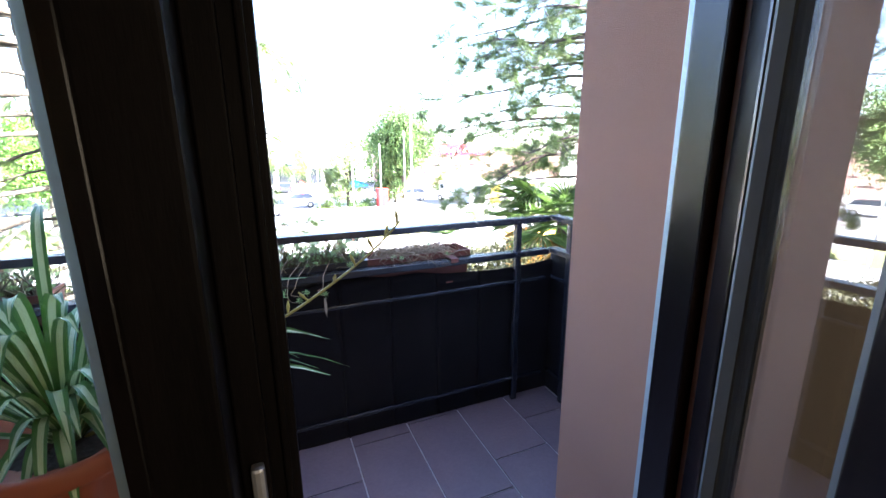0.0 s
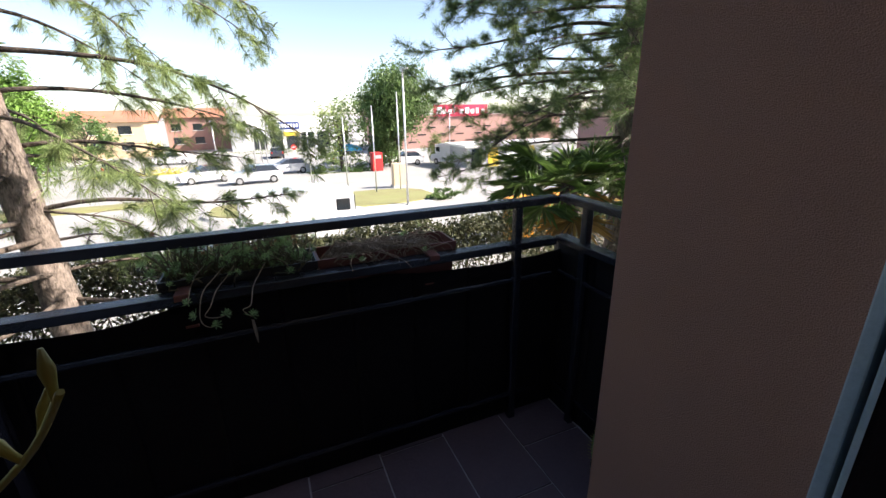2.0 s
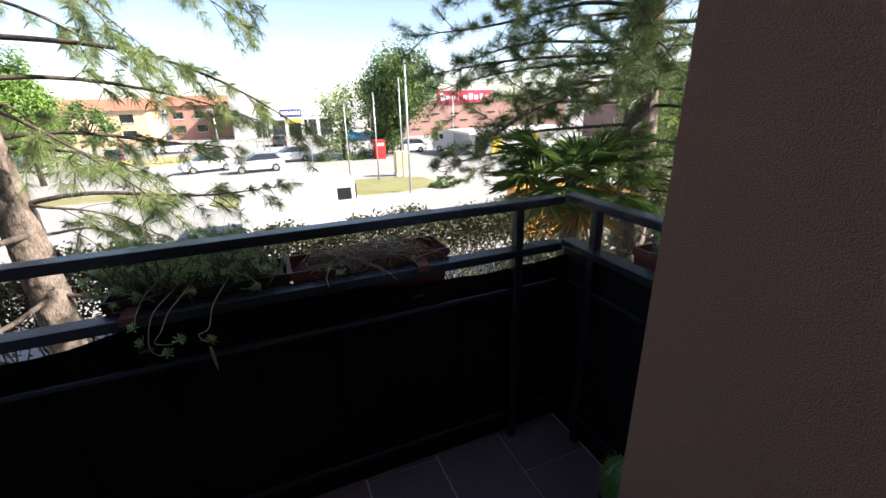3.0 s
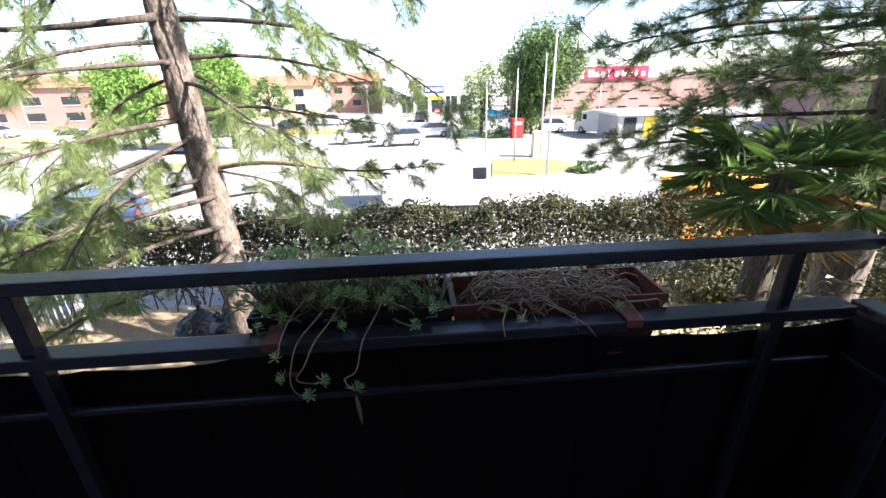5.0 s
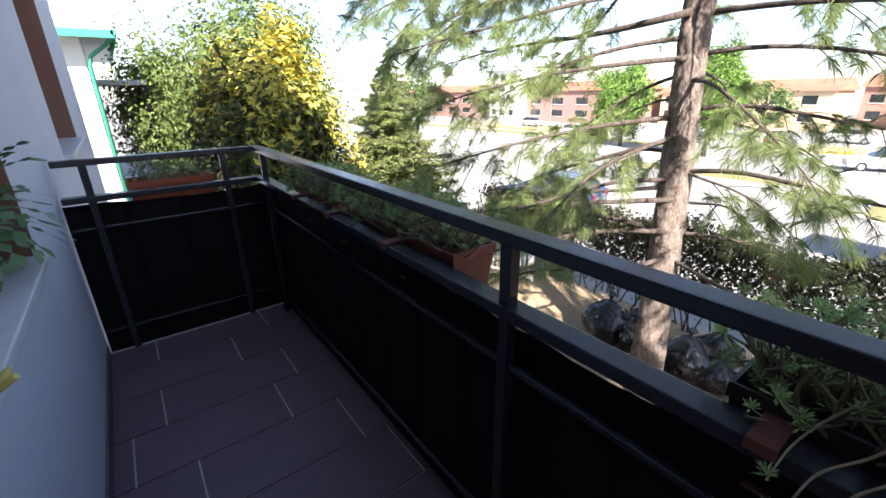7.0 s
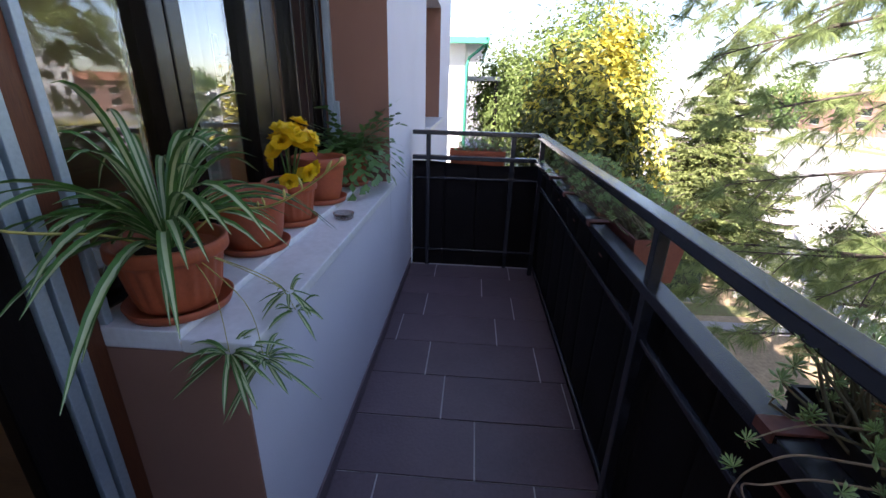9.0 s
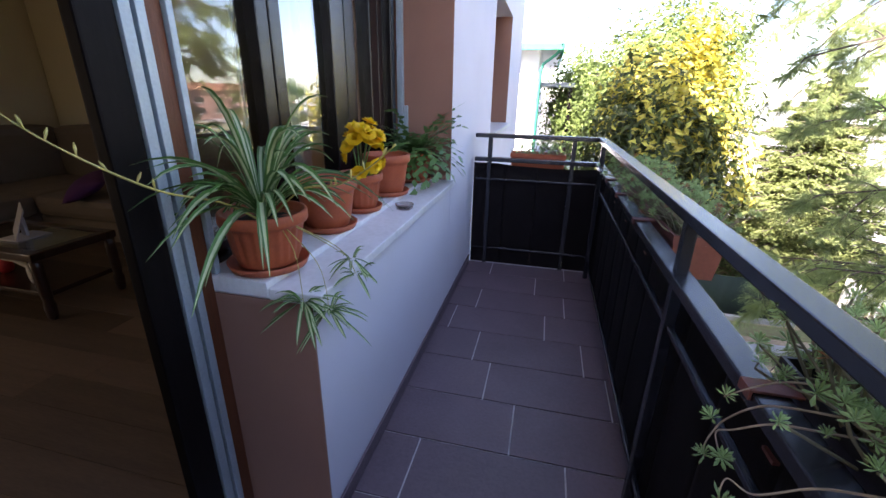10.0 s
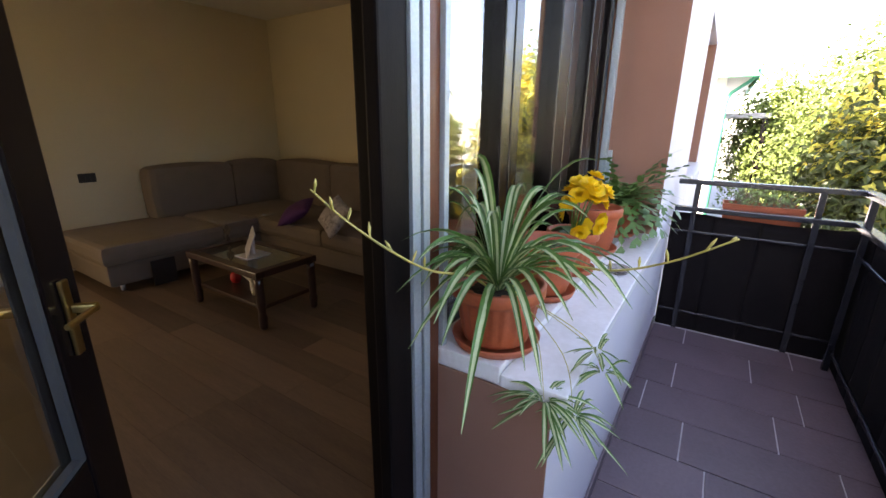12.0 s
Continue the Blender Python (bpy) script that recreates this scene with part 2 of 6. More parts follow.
structure("wall_house_back", box(-4.72, -9.0, -2.9, 7.5, -8.8, 5.65), lilac, "lilac rendered back wall of the house", "wall")
structure("wall_house_side", box(7.3, -8.8, -2.9, 7.5, DEEP - 0.004, 5.65), lilac, "lilac rendered side wall of the house", "wall")

# balcony slab
floor_slab = structure("floor", box(LEFT_X - 0.028, FACE + 0.002, -0.2, RIGHT_X + 0.028, 1.024, -0.008), grout_mat, "balcony floor of purple-grey slate tiles with pale joints", "floor")
structure("baseboard", box(REVEAL - 0.8, FACE + 0.002, 0.002, CORNER, FACE + 0.012, 0.07, bevel=0.002), tile_mat, "slate tile skirting along the low wall", "skirting")
structure("threshold", box(CORNER + 0.004, -0.40, -0.1, PILLAR - 0.004, FACE, 0.012, bevel=0.004), marble, "white marble door threshold", "threshold")

# marble sill in two steps
structure("window_sill", box(REVEAL + 0.004, -0.13, SILL - 0.034, CORNER + 0.004, FACE + 0.032, SILL, bevel=0.005), marble, "white marble outer window sill", "window sill")
structure("window_sill_upper", box(REVEAL + 0.004, -0.335, SILL - 0.03, CORNER + 0.003, -0.132, SILL + 0.018, bevel=0.004), marble, "raised white marble window board", "window sill")

# ---- room ----
ROOM_X0, ROOM_X1, ROOM_Y, CEIL = -2.55, 3.4, -5.08, 2.75
room_floor = structure("floor_room", box(ROOM_X0 - 0.1, ROOM_Y - 0.1, -0.2, ROOM_X1 + 0.1, -0.404, -0.010), laminate, "oak laminate floor of the living room", "floor")
bm = bx(bx(box(ROOM_X0 - 0.15, ROOM_Y - 0.15, -0.01, 1.4, ROOM_Y, CEIL), 3.0, ROOM_Y - 0.15, -0.01, ROOM_X1 + 0.15, ROOM_Y, CEIL), 1.402, ROOM_Y - 0.15, 2.35, 2.998, ROOM_Y, CEIL)
structure("wall_room_back", bm, plaster, "cream plastered back wall of the living room", "wall")
# unseen glazed door and its opening, added to go with the room fill lamp
bd = thing("door_2", "unseen white framed glazed door added behind the room fill lamp", "door", (2.2, ROOM_Y - 0.1, 0), kind="structure")
for k in range(2):
    part("door_frame", bx(bx(bx(box(1.405 + k * 0.797, ROOM_Y - 0.12, 0.0, 1.475 + k * 0.797, ROOM_Y - 0.06, 2.345), 2.125 + k * 0.797, ROOM_Y - 0.12, 0.0, 2.195 + k * 0.797, ROOM_Y - 0.06, 2.345), 1.476 + k * 0.797, ROOM_Y - 0.12, 0.0, 2.124 + k * 0.797, ROOM_Y - 0.06, 0.1), 1.476 + k * 0.797, ROOM_Y - 0.12, 2.25, 2.124 + k * 0.797, ROOM_Y - 0.06, 2.345), white_paint, bd)
    q = part("pane", box(1.47 + k * 0.797, ROOM_Y - 0.093, 0.09, 2.13 + k * 0.797, ROOM_Y - 0.087, 2.26), glass, bd)
    q.visible_shadow = False
structure("wall_room_left", box(ROOM_X0 - 0.15, ROOM_Y + 0.002, -0.01, ROOM_X0, DEEP - 0.002, CEIL), plaster, "cream plastered side wall of the living room", "wall")
structure("wall_room_right", box(ROOM_X1, ROOM_Y + 0.002, -0.01, ROOM_X1 + 0.15, DEEP - 0.002, CEIL), plaster, "cream plastered side wall of the living room", "wall")
# room side of the window wall, with the pane's brown reflection in its colour
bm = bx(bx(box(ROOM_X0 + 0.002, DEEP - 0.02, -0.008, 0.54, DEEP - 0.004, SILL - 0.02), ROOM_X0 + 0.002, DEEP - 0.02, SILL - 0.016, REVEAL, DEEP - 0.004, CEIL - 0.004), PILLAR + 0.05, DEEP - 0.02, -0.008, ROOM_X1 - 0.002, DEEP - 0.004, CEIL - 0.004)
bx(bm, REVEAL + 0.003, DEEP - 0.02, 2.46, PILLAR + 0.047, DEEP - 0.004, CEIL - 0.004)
structure("wall_room_front", bm, reflection_toned_plaster, "plaster round the window and balcony door, browned for a reflection in the door pane", "wall")
structure("ceiling", box(ROOM_X0 - 0.1, ROOM_Y - 0.1, CEIL + 0.002, ROOM_X1 + 0.1, DEEP - 0.004, CEIL + 0.2), ceiling_white, "white plastered living room ceiling", "ceiling")
structure("baseboard_back", box(ROOM_X0 + 0.004, ROOM_Y + 0.002, 0.0, ROOM_X1 - 0.004, ROOM_Y + 0.014, 0.08, bevel=0.003), white_paint, "pale skirting board along the back wall", "skirting")
structure("baseboard_left", box(ROOM_X0 + 0.002, ROOM_Y + 0.02, 0.0, ROOM_X0 + 0.014, DEEP - 0.03, 0.08, bevel=0.003), white_paint, "pale skirting board along the side wall", "skirting")

# ---- window and door frames ----
FY0, FY1 = -0.43, -0.315
mull = thing("door_window_mullion", "dark wooden post between window and balcony door with metal shutter guides", "frame post", (0.6, -0.4, 0), kind="structure")
part("post", bx(bx(box(0.533, FY0 - 0.012, 0.0, 0.612, -0.353, 2.44, bevel=0.005), 0.536, -0.352, 0.0, 0.607, -0.3345, 2.44), 0.604, -0.340, 0.0, 0.690, -0.304, 2.44, bevel=0.006), black_post, mull)
part("inner_moulding", bx(box(0.613, -0.362, 0.0, 0.650, -0.341, 2.44, bevel=0.003), 0.668, -0.350, 0.0, 0.678, -0.341, 2.44, bevel=0.003), black_post, mull)
part("shutter_guide", bx(box(0.536, FY1 - 0.018, 0.0, 0.560, FY1 + 0.016, 2.44, bevel=0.002), 0.572, FY1 - 0.018, 0.0, 0.600, FY1 + 0.016, 2.44, bevel=0.002), guide_metal, mull, "grey-blue aluminium shutter guide")
part("guide_web", box(0.560, FY1 - 0.017, 0.0, 0.572, FY1 - 0.006, 2.44), darkwood, mull)
part("timber_strip", box(0.486, FY1 - 0.018, 0.012, 0.533, FY1 + 0.008, 2.44, bevel=0.003), redwood, mull, "red-brown timber strip")
part("window_shutter_guide", box(0.464, FY1 - 0.018, SILL + 0.02, 0.484, FY1 + 0.02, 2.44, bevel=0.003), guide_metal, mull, "grey-blue aluminium shutter guide")
part("catch", bx(box(0.625, -0.378, 0.93, 0.643, -0.358, 1.04, bevel=0.006), 0.621, -0.359, 0.95, 0.649, -0.349, 1.06, bevel=0.004), steel, mull, "small steel window catch")

jamb = thing("door_jamb", "dark wooden door jamb with a metal shutter guide", "door frame", (1.51, -0.4, 0), kind="structure")
part("shutter_guide", bx(box(1.439, -0.342, 0.0, 1.469, -0.331, 2.44, bevel=0.002), 1.439, -0.326, 0.0, 1.469, -0.313, 2.44, bevel=0.002), guide_metal, jamb, "grey-blue aluminium shutter guide")
part("post", box(1.414, -0.412, 0.0, 1.470, -0.343, 2.44, bevel=0.005), darkwood, jamb)
part("rebate", box(1.444, -0.437, 0.0, 1.519, -0.414, 2.44, bevel=0.004), redwood, jamb, "red-brown inner rebate")
head = thing("opening_head", "dark wooden head frame over window and door", "frame head", (0.2, -0.4, 2.4), kind="structure")
part("beam", box(REVEAL + 0.004, FY0, 2.36, PILLAR - 0.004, FY1 - 0.02, 2.438, bevel=0.004), darkwood, head)


def sash(name, x0, x1, z0, z1, y0, y1, stile, parent_label, handle=None):
    """A glazed sash between two uprights."""
    s = thing(name, parent_label, "window", ((x0 + x1) / 2, y0, z0), kind="structure")
    part("stile", box(x0, y0, z0, x0 + stile + (0.06 if handle else 0.0), y1, z1, bevel=0.006), darkwood, s)
    part("stile", box(x1 - (0.026 if name == "window_1" else stile), y0, z0, x1, y1, z1, bevel=0.006), darkwood, s)
    part("bottom_rail", box(x0 + stile, y0 + 0.002, z0, x1 - (0.026 if name == "window_1" else stile), y1 - 0.002, z0 + 0.07, bevel=0.006), darkwood, s)
    part("top_rail", box(x0 + stile, y0 + 0.002, z1 - 0.07, x1 - (0.026 if name == "window_1" else stile), y1 - 0.002, z1, bevel=0.006), darkwood, s)
    pane = part("pane", box(x0 + stile - 0.005, (y0 + y1) / 2 - 0.003, z0 + 0.065, x1 - (0.026 if name == "window_1" else stile) + 0.005, (y0 + y1) / 2 + 0.003, z1 - 0.065), glass, s)
    pane.visible_shadow = False
    if handle:
        h = bx(box(handle - 0.012, y0 - 0.012, 1.40, handle + 0.012, y0, 1.52, bevel=0.004), handle - 0.012, y0 - 0.05, 1.47, handle + 0.012, y0 - 0.012, 1.49, bevel=0.004)
        bx(h, handle - 0.010, y0 - 0.06, 1.42, handle + 0.010, y0 - 0.045, 1.56, bevel=0.004)
        part("window_handle", h, black_plastic, s, "dark metal window handle")
    return s


WZ0, WZ1 = SILL + 0.02, 2.36
sash("window_1", 0.037, 0.531, WZ0, WZ1, FY0 + 0.01, FY1 - 0.025, 0.065, "dark framed window sash with clear glass")
sash("window_2", -0.51, 0.033, WZ0, WZ1, FY0 + 0.01, FY1 - 0.025, 0.065, "dark framed window sash with clear glass and a handle", handle=-0.40)
sash("window_3", -0.90, -0.513, WZ0, WZ1, FY0 + 0.01, FY1 - 0.025, 0.10, "dark framed window sash with clear glass")
sash("window_4", REVEAL + 0.05, -0.903, WZ0, WZ1, FY0 + 0.01, FY1 - 0.025, 0.06, "dark framed window sash with clear glass")
wj = thing("window_jamb", "metal shutter guide on the window reveal", "frame post", (REVEAL, -0.36, SILL), kind="structure")
part("shutter_guide", bx(box(REVEAL + 0.004, FY1 - 0.02, SILL + 0.02, REVEAL + 0.038, FY1 + 0.015, 2.44, bevel=0.003), REVEAL + 0.004, FY1 + 0.017, SILL + 0.02, REVEAL + 0.03, FY1 + 0.04, 1.32, bevel=0.003), guide_metal, wj, "grey-blue aluminium shutter guide")

# balcony door leaf, hinged on the jamb and standing half open into the room
gasket_grey = material("dull_grey_gasket", (0.05, 0.055, 0.06), 0.6, vary=0.1, bump=0.03)
LEAF_W, LEAF_H = 0.57, 2.30
leaf = thing("door_1", "half-open dark wooden balcony door leaf with tall glass panes", "door", (1.419, -0.44, 0.03), kind="structure")


def local_part(name, bm, mat, parent, label=""):
    ob = shape(name, bm, mat)
    ob.parent = parent
    return tagged(ob, label)


# modelled along -x from the hinge, outer face towards +y
local_part("hinge_stile", box(-0.105, -0.055, 0.0, 0.0, 0.0, LEAF_H, bevel=0.007), darkwood, leaf)
local_part("free_stile", box(-LEAF_W, -0.055, 0.0, -LEAF_W + 0.105, 0.0, LEAF_H, bevel=0.007), darkwood, leaf)
local_part("edge_strip", box(0.002, -0.05, 0.0, 0.012, -0.005, LEAF_H, bevel=0.002), redwood, leaf, "red-brown edge strip")
local_part("top_rail", box(-LEAF_W + 0.105, -0.053, LEAF_H - 0.11, -0.105, -0.002, LEAF_H, bevel=0.006), darkwood, leaf)
local_part("mid_rail", box(-LEAF_W + 0.105, -0.053, 0.62, -0.105, -0.002, 0.74, bevel=0.006), darkwood, leaf)
local_part("bottom_rail", box(-LEAF_W + 0.105, -0.053, 0.0, -0.105, -0.002, 0.13, bevel=0.006), darkwood, leaf)
for z0, z1 in ((0.74, LEAF_H - 0.11), (0.13, 0.62)):
    p = local_part("pane", box(-LEAF_W + 0.10, -0.030, z0 - 0.005, -0.10, -0.024, z1 + 0.005), glass, leaf)
    p.visible_shadow = False
    gk = bx(box(-LEAF_W + 0.106, -0.022, z0 + 0.001, -LEAF_W + 0.118, -0.004, z1 - 0.001), -0.118, -0.022, z0 + 0.001, -0.106, -0.004, z1 - 0.001)
    bx(gk, -LEAF_W + 0.119, -0.022, z0 + 0.001, -0.119, -0.004, z0 + 0.013)
    local_part("gasket", gk, gasket_grey, leaf, "grey glazing gasket")
dh = local_part("handle", bx(bx(box(-LEAF_W + 0.042, 0.001, 0.96, -LEAF_W + 0.066, 0.010, 1.12, bevel=0.004), -LEAF_W + 0.045, 0.012, 1.05, -LEAF_W + 0.062, 0.055, 1.068, bevel=0.004), -LEAF_W + 0.047, 0.046, 1.053, -LEAF_W + 0.15, 0.057, 1.065, bevel=0.005), brass, leaf, "worn brass lever handle")
bm = bx(bx(box(-LEAF_W + 0.042, -0.065, 0.96, -LEAF_W + 0.066, -0.056, 1.12, bevel=0.004), -LEAF_W + 0.045, -0.11, 1.05, -LEAF_W + 0.062, -0.067, 1.068, bevel=0.004), -LEAF_W + 0.047, -0.112, 1.053, -LEAF_W + 0.15, -0.101, 1.065, bevel=0.005)
local_part("inner_handle", bm, brass, leaf, "worn brass lever handle")
leaf.matrix_world = pose(1.419, -0.44, 0.03, 0, 0, 46.5)

# ---- balcony railing ----
def rail_run(name, p0, p1, label, posts, group="balcony railing runs"):
    """A run of railing between two plan points: top rail, lower rail, two thin rails, posts."""
    p0, p1 = Vector((*p0, 0)), Vector((*p1, 0))
    d = (p1 - p0)
    ln = d.length
    r = thing(name, label, "railing", tuple(p0), group)
    ang = math.degrees(math.atan2(d.y, d.x))

    def bar(nm, a, b, z0, z1, half, off=0.0, lab="", bevel=0.004):
        ob = shape(nm, box(a, off - half, z0, b, off + half, z1, bevel=bevel), rail_paint)
        ob.parent = r
        return tagged(ob, lab)
    bar("top_rail", 0, ln, RAIL_TOP - 0.032, RAIL_TOP, 0.028)
    bar("lower_rail", 0, ln, LOW_TOP - 0.032, LOW_TOP, 0.030)
    bar("thin_rail", 0, ln, 0.732, 0.750, 0.009)
    bar("thin_rail", 0, ln, 0.130, 0.148, 0.009)
    for q in posts:
        bar("post", q - 0.017, q + 0.017, 0.0, RAIL_TOP - 0.033, 0.017)
    r.matrix_world = Matrix.Translation(p0) @ pose(0, 0, 0, 0, 0, ang)
    return r


rail_run("front_railing", (LEFT_X + 0.03, RAIL_Y), (RIGHT_X - 0.05, RAIL_Y), "black painted steel balcony railing above the planters", (0.10, 0.142 - LEFT_X - 0.03, 1.932 - LEFT_X - 0.03))
rail_run("left_railing", (LEFT_X, 0.02), (LEFT_X, RAIL_Y + 0.02), "black painted steel railing at the balcony's end", (0.12, 0.77))
rail_run("right_railing", (RIGHT_X, RAIL_Y + 0.01), (RIGHT_X, 0.02), "black painted steel railing at the balcony's end", (0.16, 0.85))


def canvas(name, p0, p1, z0, z1, label, sag=0.03):
    """A hanging black screen of stitched panels with soft folds."""
    p0, p1 = Vector((*p0, 0)), Vector((*p1, 0))
    d = (p1 - p0)
    nrm = Vector((-d.y, d.x, 0)).normalized()
    th = thing(name, label, "privacy screen", tuple(p0), "privacy screens on the railing")
    count = max(2, round(d.length / 0.26))
    for k in range(count):
        cols, rows, vs, fs = 12, 14, [], []
        for i in range(cols + 1):
            for j in range(rows + 1):
                u, w = (k + i / cols) / count, j / rows
                s = u * d.length
                seam = 0.007 * (1 - abs(i / cols * 2 - 1)) ** 0.35
                fold = seam + 0.008 * noise.noise((s * 2.3, w * 1.6, p0.x)) + 0.003 * noise.noise((s * 11, w * 5, p0.y))
                z = z0 + (z1 - z0) * w
                z += sag * w ** 6 * (noise.noise((s * 1.35, 3.7, p0.y)) + 0.35 * noise.noise((s * 5.3, 7, 0)))
                vs.append(p0 + d * u + nrm * fold + Vector((0, 0, z)))
        for i in range(cols):
            for j in range(rows):
                a = i * (rows + 1) + j
                fs.append((a, a + rows + 1, a + rows + 2, a + 1))
        ob = raw("panel", vs, fs, canvas_black, th, smooth=True)
        ob.matrix_parent_inverse = th.matrix_world.inverted()
        md = ob.modifiers.new("thick", "SOLIDIFY")
        md.thickness = 0.003
    return th


canvas("privacy_screen", (RIGHT_X + 0.05, RAIL_Y + 0.045), (LEFT_X - 0.05, RAIL_Y + 0.045), -0.07, 0.838, "black canvas screen tied along the balcony railing", 0.05)
canvas("privacy_screen", (LEFT_X - 0.035, RAIL_Y + 0.06), (LEFT_X - 0.035, 0.01), -0.07, 0.86, "black canvas screen tied along the end railing")
canvas("privacy_screen", (RIGHT_X + 0.035, 0.01), (RIGHT_X + 0.035, RAIL_Y + 0.06), -0.07, 0.885, "black canvas screen tied along the end railing")

# ================= outside =================
def ground_z(y):
    return float(np.interp(y, [0, 7.2, 8.6, 18, 45], [-2.6, -2.6, -2.92, -2.92, -4.1]))


ys = [-60, -9, 0, 3, 7.2, 7.9, 8.6, 12, 18, 24, 31, 38, 45, 80, 200, 600, 2000]
xs = [-2000, -400, -120, -60, -30, -15, -8, -4, 0, 4, 8, 15, 30, 60, 120, 400, 2000]
vs = [(x, y, ground_z(y)) for y in ys for x in xs]
fs = [(j * len(xs) + i, j * len(xs) + i + 1, (j + 1) * len(xs) + i + 1, (j + 1) * len(xs) + i) for j in range(len(ys) - 1) for i in range(len(xs) - 1)]
ground = tagged(raw("ground", vs, fs, asphalt), "sunlit pale asphalt of road and car park", "ground", kind="structure")

lawn_mat = material("dry_lawn", (0.28, 0.22, 0.11), 0.95, vary=0.35, scale=0.9, fine=14, bump=0.6, tint=(0.17, 0.19, 0.07))
soil_ground = material("garden_earth", (0.32, 0.225, 0.14), 0.95, vary=0.35, scale=1.6, fine=22, bump=0.8, tint=(0.38, 0.29, 0.18))
kerb_mat = material("kerb_stone", (0.42, 0.41, 0.39), 0.9, vary=0.12, scale=1.5, fine=30, bump=0.3)
path_mat = material("concrete_path", (0.36, 0.35, 0.34), 0.9, vary=0.12, scale=1.2, fine=30, bump=0.3)


def patch(name, x0, y0, x1, y1, lift, mat, label, category, nx=24, ny=10, wobble=0.0, round_ends=0.0):
    """A slab of ground laid over the terrain, with a skirt for thickness."""
    vs, fs = [], []
    for i in range(nx + 1):
        for j in range(ny + 1):
            u, w = i / nx, j / ny
            x = x0 + (x1 - x0) * u
            yc, h = (y0 + y1) / 2, (y1 - y0) / 2
            if round_ends:
                e = max(abs(u - 0.5) * 2 * abs(x1 - x0) / 2 - (abs(x1 - x0) / 2 - round_ends), 0) / round_ends
                h *= math.sqrt(max(0.02, 1 - e * e))
            y = yc + (w * 2 - 1) * h
            edge = i in (0, nx) or j in (0, ny)
            z = ground_z(y) + (lift + wobble * noise.noise((x * 0.8, y * 0.8, 0)) if not edge else -0.05)
            if not edge and (i in (1, nx - 1) or j in (1, ny - 1)):
                z = ground_z(y) + lift
            vs.append((x, y, z))
    for i in range(nx):
        for j in range(ny):
            a = i * (ny + 1) + j
            fs.append((a, a + ny + 1, a + ny + 2, a + 1))
    return tagged(raw(name, vs, fs, mat), label, category, kind="structure")


patch("ground_garden", -14, 0.4, 12, 8.3, 0.03, soil_ground, "dry brown garden earth with fallen needles", "ground", 60, 24, 0.03)
patch("path", -6.05, 0.6, -5.5, 6.6, 0.075, path_mat, "pale concrete garden path", "path", 4, 24)
patch("lawn_strip", -6.72, 0.6, -6.12, 6.3, 0.06, lawn_mat, "strip of rough lawn beside the path", "lawn", 6, 26, 0.02)
patch("kerb_island", -2.2, 18.6, 10.2, 25.6, 0.12, kerb_mat, "pale stone kerb round a traffic island", "kerb", 50, 14, 0, 3.0)
patch("traffic_island", -1.9, 18.9, 9.9, 25.3, 0.17, lawn_mat, "dry grass traffic island with flagpoles", "lawn", 50, 14, 0.03, 3.0)
patch("verge", -70, 44, -18, 47, 0.15, lawn_mat, "grassy verge beside the far road", "lawn", 30, 4, 0.03)
patch("verge_mid", -16, 26.5, -4.5, 29, 0.12, lawn_mat, "grassy verge in the car park", "lawn", 20, 5, 0.03, 1.2)
tagged(raw("lane_marking", [(-30, 12.05, -2.913), (30, 12.05, -2.913), (30, 12.2, -2.913), (-30, 12.2, -2.913)], [(0, 1, 2, 3)], white_paint), "white painted lane line on the road", "road marking", kind="structure")


# ---- foliage ----
def needle_mesh(tips, dirs, per, length, width, droop, spread, rng):
    """Long needles in tufts: thin slivers that fan out and hang."""
    n = len(tips)
    P = np.repeat(tips, per, 0)
    D = np.repeat(dirs, per, 0)
    R = rng.normal(size=(n * per, 3))
    D = D + R * spread
    D /= np.linalg.norm(D, axis=1)[:, None]
    L = length * rng.uniform(0.65, 1.1, (n * per, 1))
    side = np.cross(D, rng.normal(size=(n * per, 3)))
    side /= np.linalg.norm(side, axis=1)[:, None] + 1e-9
    mid = P + D * L * 0.55
    tip = P + D * L + np.array([0, 0, -1.0]) * L * droop
    V = np.stack([P - side * width * 0.4, P + side * width * 0.4, mid + side * width * 0.5, tip, mid - side * width * 0.5], 1).reshape(-1, 3)
    k = np.arange(n * per) * 5
    return V, [(a, a + 1, a + 2, a + 3, a + 4) for a in k.tolist()]


def limb_curve(base, az, ln, rise, droop, rng, wig=0.05, n=12):
    """A limb that leaves the trunk, rises, then bends down towards its tip."""
    d = np.array([math.cos(az), math.sin(az), 0.0])
    s = np.array([-d[1], d[0], 0.0])
    t = np.linspace(0, 1, n)
    w1, w2 = rng.uniform(-1, 1, 2) * wig * ln
    pts = base + np.outer(t * ln, d) + np.outer(rise * ln * t - droop * ln * t ** 2, [0, 0, 1]) + np.outer(np.sin(t * 5 + w1 * 9) * w1, s) + np.outer(np.sin(t * 7) * w2 * 0.5, [0, 0, 1])
    return pts


pine_bark = material("plated_pine_bark", (0.07, 0.053, 0.043), 0.95, vary=0.55, scale=9, fine=34, bump=1.0, stretch=(1.6, 1.6, 0.7), tint=(0.20, 0.16, 0.135))


